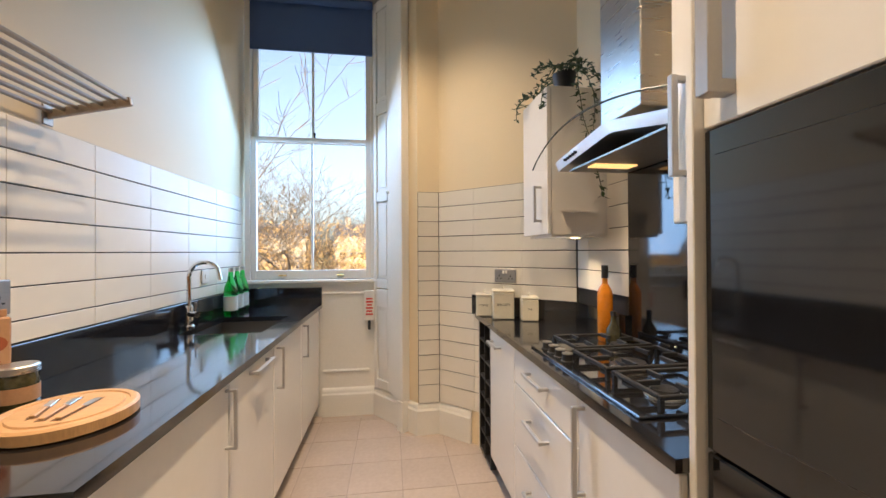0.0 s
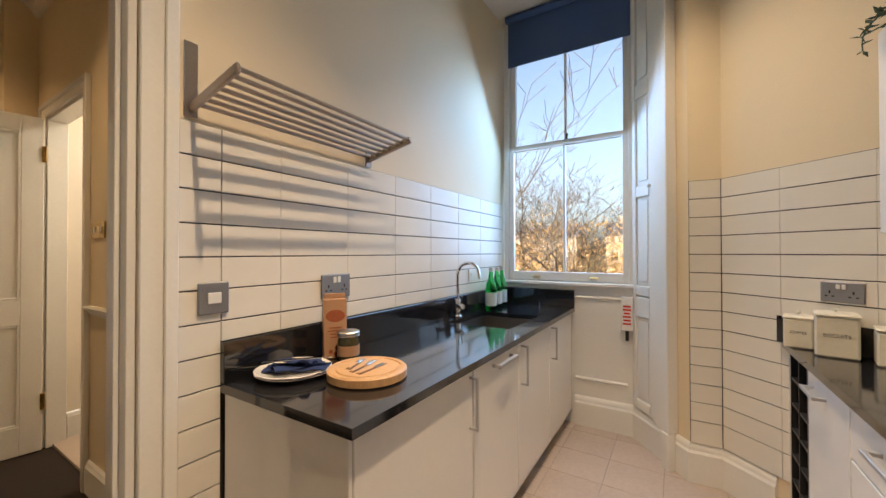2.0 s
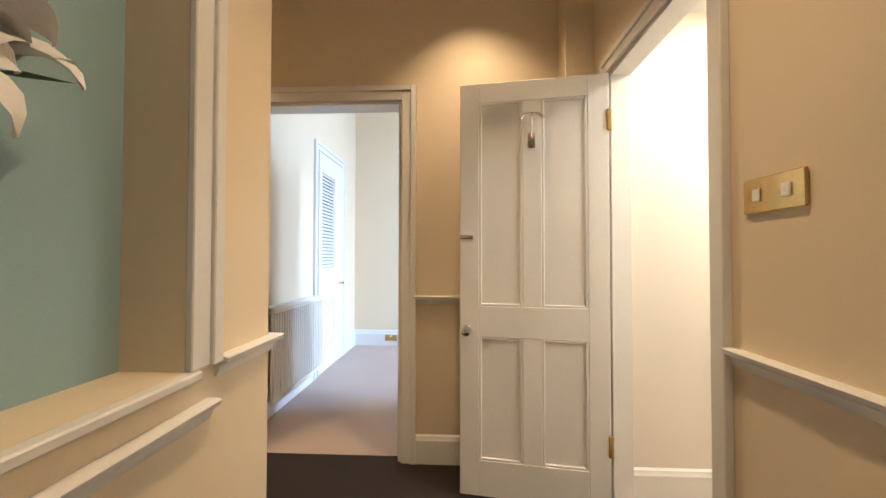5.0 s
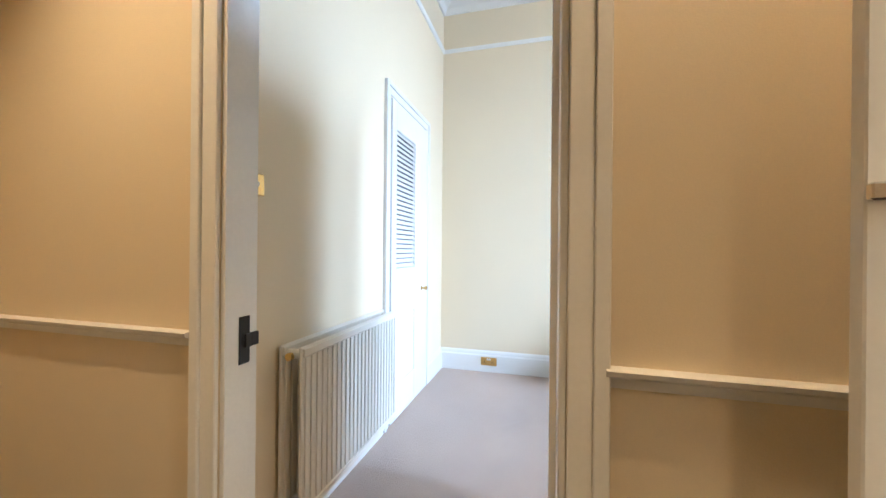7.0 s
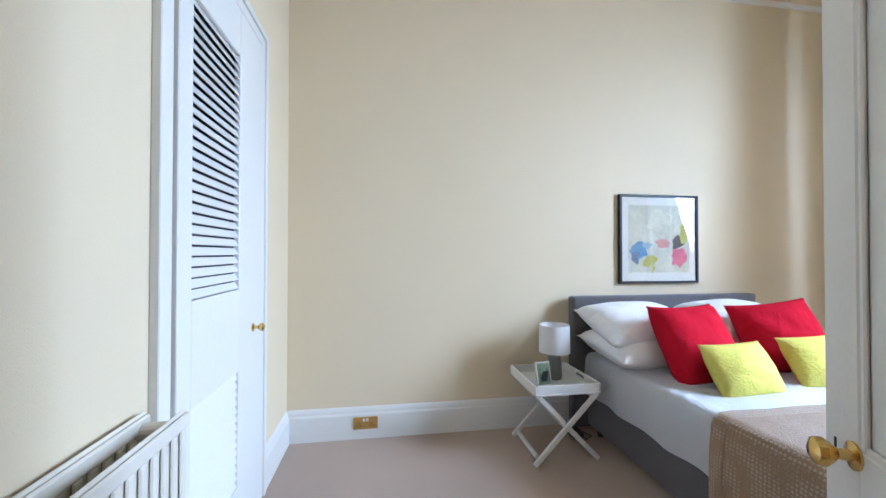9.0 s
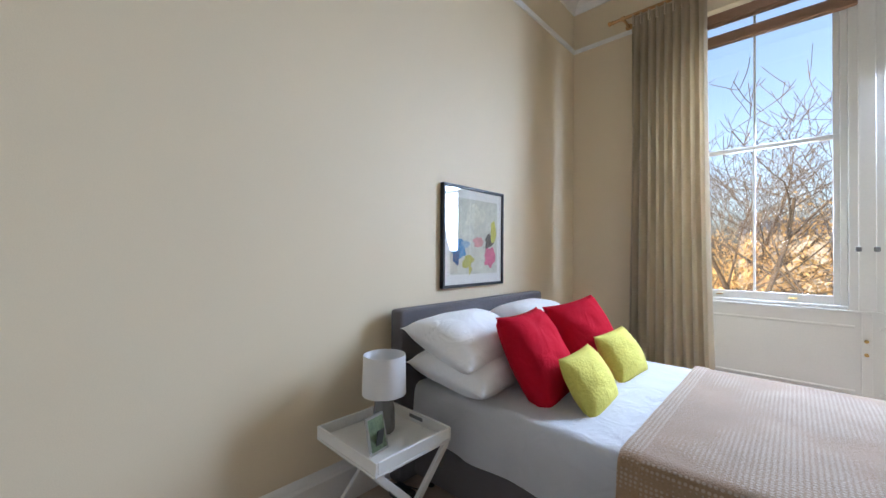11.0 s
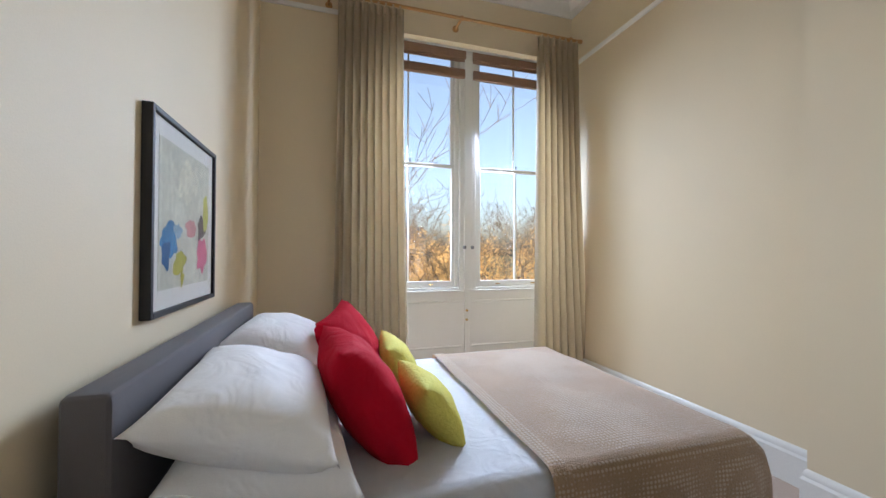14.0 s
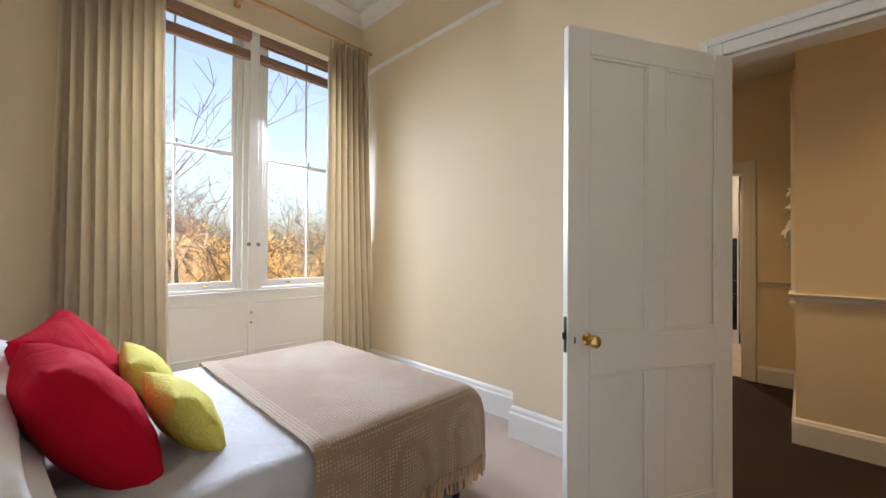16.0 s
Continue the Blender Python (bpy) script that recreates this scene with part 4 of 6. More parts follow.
single("splashback", boxes((2.232, 0.93, 0.9005, 2.2465, 1.69, 1.70), bevel=0.001), M_blackglass, "black glass splashback behind the gas hob", "splashback", (2.24, 1.2, 0.9))
hob = thing("gas_hob", "black glass gas hob with five burners and cast-iron supports", "hob", (2.0, 1.33, 0.9))
part("glass_top", boxes((1.775, 0.98, 0.9005, 2.205, 1.70, 0.91), bevel=0.003), M_blackglass, hob)
for y in (1.44, 1.50, 1.56, 1.62):
    bm = bmesh.new()
    lathe(bm, 1.815, y, [(0.024, 0.9105), (0.024, 0.914), (0.019, 0.916), (0.018, 0.938), (0.0, 0.94)], 18)
    part("knob", bm, M_blackmatt, hob)
    bm = bmesh.new()
    lathe(bm, 1.815, y, [(0.0195, 0.9385), (0.0195, 0.942), (0.0, 0.9425)], 18)
    part("knob_cap", bm, M_steel, hob)
for x, y, r in ((1.93, 1.09, 0.045), (2.10, 1.10, 0.035), (2.0, 1.34, 0.06), (2.11, 1.58, 0.04), (1.95, 1.58, 0.032)):
    bm = bmesh.new()
    lathe(bm, x, y, [(r * 1.15, 0.9105), (r * 1.15, 0.916), (r * 0.9, 0.922), (0.0, 0.922)], 22)
    b = part("burner", bm, M_steel, hob)
    bm = bmesh.new()
    lathe(bm, x, y, [(r * 0.8, 0.9225), (r * 0.84, 0.926), (r * 0.8, 0.933), (0.0, 0.934)], 22)
    part("burner_cap", bm, M_iron, b)
for y0, y1 in ((0.99, 1.20), (1.225, 1.455), (1.48, 1.69)):
    bm = bmesh.new()
    x0 = 1.84 if y0 < 1.4 else 1.87
    rows = [(x0, y0, 2.19, y0 + 0.012), (x0, y1 - 0.012, 2.19, y1), (x0, y0 + 0.012, x0 + 0.012, y1 - 0.012), (2.178, y0 + 0.012, 2.19, y1 - 0.012)]
    for a, b, c, e in rows:
        box(bm, a, b, 0.940, c, e, 0.952, 0.002)
    my = (y0 + y1) / 2
    for a in (1.95, 2.09):
        box(bm, a - 0.005, y0 + 0.012, 0.940, a + 0.005, my - 0.028, 0.956, 0.002)
        box(bm, a - 0.005, my + 0.028, 0.940, a + 0.005, y1 - 0.012, 0.956, 0.002)
    box(bm, x0 + 0.012, my - 0.005, 0.940, 1.92, my + 0.005, 0.956, 0.002)
    box(bm, 2.12, my - 0.005, 0.940, 2.178, my + 0.005, 0.956, 0.002)
    for a in (x0 + 0.006, 2.184):
        for b in (y0 + 0.006, y1 - 0.006):
            box(bm, a - 0.006, b - 0.006, 0.9103, a + 0.006, b + 0.006, 0.940)
    part("pan_support", bm, M_iron, hob)
# wall units and hood
wc = thing("wall_cabinet", "white gloss wall cabinet with a bow handle beside the hood", "cabinet", (2.09, 2.0, 1.40))
part("carcass", prism(bmesh.new(), [(1.948, 1.86), (2.246, 1.86), (2.246, 2.16), (1.948, 2.16)], 1.40, 2.125), M_gloss, wc)
d = part("door", boxes((1.925, 1.86, 1.40, 1.946, 2.19, 2.125), bevel=0.003), M_gloss, wc)
bar_handle(d, (1.925, 1.94, 1.47), (1.925, 1.94, 1.64), (-0.034, 0, 0), 0.007)
part("light_pelmet", boxes((1.95, 1.865, 1.385, 2.24, 2.15, 1.3995)), M_gloss, wc)
dl = thing("cabinet_spotlight", "small round recessed spotlight glowing under the wall cabinet", "lamp", (2.12, 1.97, 1.38))
bm = bmesh.new()
lathe(bm, 2.12, 1.97, [(0.030, 1.378), (0.033, 1.384), (0.024, 1.3845), (0.022, 1.380)], 20)
part("rim", bm, M_steel, dl)
bm = bmesh.new()
lathe(bm, 2.12, 1.97, [(0.0, 1.3795), (0.022, 1.3795), (0.022, 1.384), (0.0, 1.384)], 20)
part("lens", bm, glow("warm_spot_lens", (1.0, 0.75, 0.42), 12), dl)
wc2 = thing("wall_cabinet", "narrow white gloss wall cabinet beside the tall oven unit", "cabinet", (2.0, 0.87, 1.38))
part("carcass", boxes((1.848, 0.822, 1.38, 2.246, 0.925, 2.30)), M_gloss, wc2)
d = part("door", boxes((1.825, 0.818, 1.38, 1.846, 0.925, 2.30), bevel=0.003), M_gloss, wc2)
bar_handle(d, (1.825, 0.885, 1.49), (1.825, 0.885, 1.70), (-0.03, 0, 0), 0.008)
hd = thing("cooker_hood", "stainless steel chimney hood with a curved glass canopy", "cooker hood", (2.0, 1.33, 1.66))
bm = bmesh.new()
HP = [(1.03, 1.692), (1.04, 1.70), (1.31, 1.762), (1.345, 1.766), (1.38, 1.764), (1.73, 1.722), (1.745, 1.716)]
vs = []
for y, z in HP:
    vs.append([bm.verts.new((1.93, y, z - 0.038)), bm.verts.new((1.915, y, z)), bm.verts.new((2.24, y, z)), bm.verts.new((2.24, y, z - 0.038))])
for a, b in zip(vs, vs[1:]):
    for k in range(4):
        bm.faces.new((a[k], a[(k + 1) % 4], b[(k + 1) % 4], b[k]))
bm.faces.new(vs[0])
bm.faces.new(vs[-1][::-1])
part("body", bm, M_hood, hd)
bm = bmesh.new()
vs, rim = [], []
for i in range(25):
    y = 0.93 + 0.925 * i / 24
    z = 1.705 + 0.082 * math.sin(math.pi * (i / 24)) ** 0.8
    x0 = 1.85 - 0.035 * math.sin(math.pi * i / 24)
    rim.append((x0, y, z + 0.003))
    vs.append([bm.verts.new((x0, y, z)), bm.verts.new((x0, y, z + 0.006)), bm.verts.new((2.24, y, z + 0.006)), bm.verts.new((2.24, y, z))])
for a, b in zip(vs, vs[1:]):
    for k in range(4):
        bm.faces.new((a[k], a[(k + 1) % 4], b[(k + 1) % 4], b[k]))
bm.faces.new(vs[0])
bm.faces.new(vs[-1][::-1])
part("glass_canopy", bm, M_canopy, hd, "thin clear curved glass canopy")
bm = bmesh.new()
tube(bm, rim, 0.0035, 6)
part("glass_edge", bm, M_glass_edge, hd, "dark ground edge of the glass canopy")
part("chimney", boxes((1.99, 1.26, 1.80, 2.235, 1.50, 2.62), (2.0, 1.27, 2.62, 2.235, 1.49, 3.25), bevel=0.004), M_steel, hd)
for i in range(5):
    bm = bmesh.new()
    rod(bm, (1.913, 1.57 + i * 0.022, 1.722 - i * 0.0026), (1.926, 1.57 + i * 0.022, 1.722 - i * 0.0026), 0.006)
    part("button", bm, M_blackmatt, hd)
part("grease_filter", boxes((1.95, 1.10, 1.666, 2.22, 1.68, 1.673)), M_plate, hd)
for y in (1.09, 1.55):
    part("hood_light", boxes((1.98, y - 0.03, 1.661, 2.16, y + 0.03, 1.6655)), glow("hood_lamp", (1.0, 0.52, 0.16), 0.45), hd)
# tall unit with oven
tu = thing("tall_oven_unit", "white gloss tall unit holding a black glass oven", "cabinet", (2.0, 0.5, 0))
part("side_panel", boxes((1.765, 0.797, 0, 2.246, 0.815, 2.55), bevel=0.002), M_gloss, tu)
part("side_panel", boxes((1.765, 0.165, 0, 2.246, 0.183, 2.55), bevel=0.002), M_gloss, tu)
part("carcass", boxes((1.81, 0.184, 0.10, 2.246, 0.796, 2.55)), M_gloss, tu)
d = part("upper_door", boxes((1.785, 0.186, 1.555, 1.808, 0.794, 2.55), bevel=0.003), M_gloss, tu)
bar_handle(d, (1.785, 0.735, 1.612), (1.785, 0.735, 1.90), (-0.042, 0, 0), 0.015)
ov = thing("built_in_oven", "black glass double oven with steel handle built into the tall unit", "oven", (1.8, 0.49, 0.55))
part("fascia", boxes((1.785, 0.187, 0.93, 1.809, 0.793, 1.552), bevel=0.004), M_blackglass, ov)
part("door_glass", boxes((1.779, 0.215, 1.00, 1.7845, 0.765, 1.50), bevel=0.004), M_blackglass, ov)
part("lower_door", boxes((1.785, 0.187, 0.735, 1.809, 0.793, 0.925), bevel=0.004), M_blackglass, ov)
part("bottom_door", boxes((1.785, 0.187, 0.20, 1.809, 0.793, 0.73), bevel=0.004), M_blackglass, ov)
part("handle", boxes((1.745, 0.23, 0.655, 1.765, 0.75, 0.685), (1.765, 0.24, 0.66, 1.785, 0.26, 0.68), (1.765, 0.72, 0.66, 1.785, 0.74, 0.68), bevel=0.003), M_steel, ov)
part("plinth", boxes((1.82, 0.19, 0, 2.2, 0.79, 0.098)), M_gloss, tu)
fr = thing("fridge_freezer", "white tall fridge freezer beside the oven unit", "fridge", (2.0, -0.15, 0))
part("body", boxes((1.84, -0.44, 0.06, 2.24, 0.16, 2.25), bevel=0.006), M_gloss, fr)
part("upper_door", boxes((1.785, -0.44, 0.96, 1.838, 0.16, 2.25), bevel=0.008), M_gloss, fr)
part("lower_door", boxes((1.785, -0.44, 0.14, 1.838, 0.16, 0.945), bevel=0.008), M_gloss, fr)
part("foot_grille", boxes((1.80, -0.43, 0.0, 1.84, 0.15, 0.13)), M_gloss, fr)
# tins, bottles, plant
for nm, px, py, w, h, word in (("storage_tin", 1.771, 2.526, 0.10, 0.130, "COFFEE"), ("storage_tin", 1.865, 2.411, 0.13, 0.165, "BISCUITS"), ("storage_tin", 1.998, 2.310, 0.10, 0.130, "TEA")):
    p = Vector((px, py, 0))
    R = Matrix.Translation((p.x, p.y, 0.9)) @ Matrix.Rotation(radians(-12), 4, 'Z')
    t = thing(nm, "cream enamel lidded kitchen tin lettered " + word.lower(), "tin", (p.x, p.y, 0.9), "cream kitchen tins")
    bm = bmesh.new()
    box(bm, -w / 2, -w / 2, 0.0005, w / 2, w / 2, h, 0.007, R)
    part("tin_body", bm, M_cream_tin, t)
    bm = bmesh.new()
    box(bm, -w / 2 - 0.003, -w / 2 - 0.003, h + 0.0005, w / 2 + 0.003, w / 2 + 0.003, h + 0.014, 0.005, R)
    part("lid", bm, M_cream_tin, t)
    bm = bmesh.new()
    lathe(bm, p.x, p.y, [(0.004, 0.9 + h + 0.0165), (0.004, 0.9 + h + 0.022), (0.010, 0.9 + h + 0.027), (0.008, 0.9 + h + 0.034), (0.0, 0.9 + h + 0.035)], 14)
    part("lid_knob", bm, M_cream_tin, t)
    letters("lettering", word, 0.02 if len(word) > 6 else 0.016, R @ pose(0, -w / 2 - 0.0006, h * 0.55, 90), M_ink, t)
p = Vector((2.247, 2.169, 0)) + nd * 0.46 + off * 0.012
socket_plate("double_socket", "brushed steel double wall socket on cream tiles", Matrix.Translation((p.x, p.y, 1.16)) @ Matrix.Rotation(math.atan2(-nd.y, -nd.x), 4, 'Z'), 0.15, 0.088, [(-0.01, 0.024, 0.014, 0.02), (0.01, 0.024, 0.014, 0.02)], [-0.04, 0.04], M_plate)
ws = thing("spirit_bottle", "amber spirit bottle with a black stopper", "bottle", (2.16, 1.76, 0.9))
bm = bmesh.new()
lathe(bm, 2.16, 1.76, [(0.0, 0.9005), (0.031, 0.9005), (0.034, 0.907), (0.034, 1.12), (0.029, 1.14), (0.013, 1.165), (0.0125, 1.19), (0.0, 1.19)])
part("bottle_glass", bm, M_amber, ws)
bm = bmesh.new()
lathe(bm, 2.16, 1.76, [(0.0155, 1.191), (0.0155, 1.25), (0.0, 1.251)], 16)
part("stopper", bm, M_blackmatt, ws)
vb = thing("oil_bottle", "small dark squat bottle in front of the splashback", "bottle", (2.145, 1.672, 0.911))
bm = bmesh.new()
lathe(bm, 2.145, 1.672, [(0.0, 0.9105), (0.03, 0.9105), (0.033, 0.917), (0.030, 0.97), (0.012, 1.0), (0.010, 1.03), (0.0, 1.03)])
part("bottle_glass", bm, M_jar, vb)
bm = bmesh.new()
lathe(bm, 2.145, 1.672, [(0.012, 1.0305), (0.012, 1.05), (0.0, 1.05)], 14)
part("cap", bm, M_blackmatt, vb)


def leaf(bm, p, d, up, ln, w):
    """One pointed leaf folded along its rib."""
    d = d.normalized()
    s = d.cross(up).normalized() if d.cross(up).length > 1e-3 else Vector((1, 0, 0))
    u = s.cross(d)
    pts = [p, p + d * ln * 0.4 + s * w / 2 + u * w * 0.15, p + d * ln, p + d * ln * 0.4 - s * w / 2 + u * w * 0.15, p + d * ln * 0.45 - u * w * 0.1]
    v = [bm.verts.new(q) for q in pts]
    bm.faces.new((v[0], v[1], v[4]))
    bm.faces.new((v[1], v[2], v[4]))
    bm.faces.new((v[2], v[3], v[4]))
    bm.faces.new((v[3], v[0], v[4]))


ty = thing("trailing_plant", "trailing green artificial plant in a dark pot on the wall cabinet", "plant", (2.06, 1.92, 2.125))
bm = bmesh.new()
lathe(bm, 2.05, 1.93, [(0.0, 2.1255), (0.045, 2.1255), (0.06, 2.215), (0.055, 2.215), (0.045, 2.20), (0.0, 2.20)])
part("pot", bm, M_blackmatt, ty)
rnd = random.Random(5)
stems = bmesh.new()
leaves = bmesh.new()
runs = [((-0.10, 0.10, 0.02), 0.35), ((-0.13, 0.16, 0.03), 0.42), ((-0.05, -0.09, 0.04), 0.42), ((-0.03, -0.10, 0.06), 0.72), ((0.05, -0.10, 0.05), 0.62), ((0.10, -0.09, 0.04), 0.45), ((-0.09, -0.04, 0.1), 0.25), ((0.06, 0.03, 0.13), 0.2), ((-0.02, 0.05, 0.15), 0.2), ((0.02, -0.085, 0.05), 0.9), ((-0.12, 0.22, 0.02), 0.4)]
for (dx, dy, dz), ln in runs:
    p = Vector((2.05, 1.93, 2.205))
    v = Vector((dx, dy, dz)).normalized() * 0.03 + Vector((0, 0, 0.016))
    pts = [p.copy()]
    k = int(ln / 0.024)
    for i in range(k):
        v = v + Vector((rnd.uniform(-.006, .006), rnd.uniform(-.006, .006), -0.006))
        v = v.normalized() * 0.024
        q = p + v
        if q.z < 2.155 and q.x > 1.90 and q.y > 1.85:
            if q.y < 1.95 and dy < 0:
                q.y = 1.845
            else:
                q.z = 2.16
                v.z = 0
        p = q
        pts.append(p.copy())
        for _ in range(2):
            leaf(leaves, p, Vector((rnd.uniform(-1, 1), rnd.uniform(-1, 0.6), rnd.uniform(-.7, .5))), Vector((0, 0, 1)), rnd.uniform(.025, .045), rnd.uniform(.014, .022))
    tube(stems, pts, 0.0022, 5)
part("stems", stems, M_leaf, ty)
tagged(part("foliage", leaves, M_leaf, ty), kind="stuff")


# ---- doors ----
def panel_door(name, label, w, h, m, back_panels=True, t=0.036, lock=0.86):
    """A four-panel door leaf in its own frame: x from the hinge, y through, z up."""
    d = thing(name, label, "door", m.translation)
    st, mid, top, bot, lk = 0.105, 0.10, 0.11, 0.20, 0.17
    def bx(rows, bevel=0.003):
        bm = bmesh.new()
        for r in rows:
            box(bm, *r, bevel=bevel, m=m)
        return bm
    part("stile", bx([(0, 0, 0.008, st, t, h)]), M_trim, d)
    part("stile", bx([(w - st, 0, 0.008, w, t, h)]), M_trim, d)
    part("rail", bx([(st, 0, h - top, w - st, t, h)]), M_trim, d)
    part("rail", bx([(st, 0, lock, w - st, t, lock + lk)]), M_trim, d)
    part("rail", bx([(st, 0, 0.008, w - st, t, bot)]), M_trim, d)
    c0, c1 = w / 2 - mid / 2, w / 2 + mid / 2
    for z0, z1 in ((bot, lock), (lock + lk, h - top)):
        part("muntin", bx([(c0, 0, z0, c1, t, z1)]), M_trim, d)
        for x0, x1 in ((st, c0), (c1, w - st)):
            part("panel", bx([(x0, t * 0.32, z0, x1, t * 0.68, z1)], 0), M_trim, d)
            e = 0.014
            for ya, yb in ((t * 0.70, t * 0.95), (t * 0.05, t * 0.30)):
                for r in ((x0, ya, z0, x0 + e, yb, z1), (x1 - e, ya, z0, x1, yb, z1), (x0 + e, ya, z0, x1 - e, yb, z0 + e), (x0 + e, ya, z1 - e, x1 - e, yb, z1)):
                    part("bead", bx([r], 0.003), M_trim, d)
    return d, bx


def door_knob(parent, m, x, z, t, metal):
    for s, y in ((1, t), (-1, 0)):
        bm = bmesh.new()
        lathe(bm, 0, 0, [(0.026, 0), (0.026, 0.004), (0.011, 0.008), (0.010, 0.026), (0.018, 0.034), (0.0265, 0.046), (0.024, 0.060), (0.012, 0.066), (0.0, 0.067)], 20)
        bmesh.ops.transform(bm, matrix=m @ pose(x, y, z, -90 * s), verts=bm.verts)
        part("knob", bm, metal, parent)


# bathroom door, open into the hall
BM = pose(-2.372, 0.930, 0, 0, 0, 261.5)
bd, bx = panel_door("door_bathroom", "white painted four-panel door standing open with a chrome hook", 0.775, 2.25, BM)
door_knob(bd, BM, 0.735, 0.90, 0.036, M_chrome)
part("bolt", bx([(0.70, 0.036, 1.395, 0.775, 0.052, 1.42)]), M_chrome, bd)
for z in (0.28, 1.95):
    part("hinge", bx([(-0.012, 0.030, z, 0.012, 0.044, z + 0.11)]), M_brass, bd)
hk = bmesh.new()
tube(hk, [BM @ Vector(p) for p in ((0.39, 0.040, 1.93), (0.39, 0.055, 1.99), (0.39, 0.075, 2.03))], 0.006)
tube(hk, [BM @ Vector(p) for p in ((0.33, 0.095, 2.02), (0.355, 0.08, 2.045), (0.39, 0.075, 2.05), (0.425, 0.08, 2.045), (0.45, 0.095, 2.02))], 0.009)
box(hk, 0.37, 0.036, 1.88, 0.41, 0.042, 1.96, 0.003, BM)
part("coat_hook", hk, M_chrome, bd)
# bedroom door, open into the bedroom
ang = math.degrees(math.atan2(0.235 + 0.225, -3.70 + 2.905))
DM = pose(-2.905, -0.225, 0, 0, 0, ang)
dd, bx = panel_door("door_bedroom", "white painted four-panel door standing open with a brass knob", 0.918, 2.27, DM, lock=0.80)
door_knob(dd, DM, 0.825, 0.955, 0.036, M_brass)
part("latch", bx([(0.898, 0.008, 0.90, 0.921, 0.028, 1.05), (0.919, 0.012, 0.955, 0.931, 0.024, 0.985)]), M_blackmatt, dd)
part("keyhole", bx([(0.880, -0.001, 0.94, 0.887, 0.037, 0.965)], 0), M_blackmatt, dd)
bm = boxes((-2.862, -1.2495, 0.93, -2.815, -1.2455, 1.09), (-2.895, -1.2495, 0.985, -2.8625, -1.238, 1.03), (-2.862, -1.2454, 0.985, -2.835, -1.236, 1.03), bevel=0.0015)
kp = single("lock_keep", bm, M_blackmatt, "black iron lock keep screwed to the door jamb", "lock", (-2.84, -1.25, 1.0))
# louvred cupboard door
casing_y("trim_cupboard", -1.39, 1, -5.20, -4.35, 2.46, 0.085)
lv = thing("cupboard_door", "white painted louvred cupboard door with a brass knob", "door", (-4.7, -1.38, 0))


def lrow(*rows, bevel=0.003):
    return boxes(*rows, bevel=bevel)


X0, X1 = -5.19, -4.36
Y0, Y1 = -1.389, -1.362
part("stile", lrow((X0, Y0, 0.012, X0 + 0.32, Y1, 2.44)), M_trim, lv)
part("stile", lrow((X1 - 0.09, Y0, 0.012, X1, Y1, 2.44)), M_trim, lv)
a, b = X0 + 0.32, X1 - 0.09
for z0, z1 in ((0.012, 0.28), (0.80, 1.17), (2.23, 2.44)):
    part("rail", lrow((a, Y0, z0, b, Y1, z1)), M_trim, lv)
# black sheets added for the darkness between the slats, not a part of the door
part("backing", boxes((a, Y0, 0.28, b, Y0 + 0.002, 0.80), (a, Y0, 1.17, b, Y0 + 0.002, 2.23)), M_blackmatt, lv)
for z0, z1 in ((0.28, 0.80), (1.17, 2.23)):
    n = int((z1 - z0) / 0.037)
    for i in range(n):
        z = z0 + (i + 0.5) * (z1 - z0) / n
        bm = bmesh.new()
        box(bm, a, -0.016, -0.003, b, 0.016, 0.003, 0, pose(0, -1.375, z, -62 if z0 > 1 else -70, 0, 0))
        part("slat", bm, M_trim, lv)
bm = bmesh.new()
lathe(bm, 0, 0, [(0.02, 0), (0.02, 0.004), (0.009, 0.008), (0.008, 0.025), (0.020, 0.036), (0.021, 0.048), (0.010, 0.056), (0.0, 0.057)], 20)
bmesh.ops.transform(bm, matrix=pose(-5.05, Y1, 0.965, -90), verts=bm.verts)
part("knob", bm, M_brass, lv)

# ---- hall ----
pf = thing("framed_picture", "black-framed abstract print of ochre, pink and charcoal shapes", "picture", (-0.78, 0.93, 1.78))
part("frame", boxes((-1.075, 0.915, 1.48, -1.04, 0.944, 2.06), (-0.515, 0.915, 1.48, -0.48, 0.944, 2.06), (-1.04, 0.915, 1.48, -0.515, 0.944, 1.515), (-1.04, 0.915, 2.025, -0.515, 0.944, 2.06), bevel=0.003), M_blackmatt, pf)
part("mount", boxes((-1.039, 0.932, 1.516, -0.516, 0.936, 2.024)), mat("cream_mount", (0.62, 0.56, 0.44), 0.7, grain=200), pf)


def blob(x, z, rx, rz, seed, m, n=26, wob=0.25):
    """A flat uneven patch of paint in a plane; m carries (x, z) out to the wall."""
    bm = bmesh.new()
    c = bm.verts.new(m @ Vector((x, 0, z)))
    ring = []
    for k in range(n):
        an = 2 * math.pi * k / n
        r = 1 + wob * noise.noise((math.cos(an) * 1.6 + seed, math.sin(an) * 1.6, seed))
        ring.append(bm.verts.new(m @ Vector((x + rx * r * math.cos(an), 0, z + rz * r * math.sin(an)))))
    for k in range(n):
        bm.faces.new((c, ring[k], ring[(k + 1) % n]))
    return bm


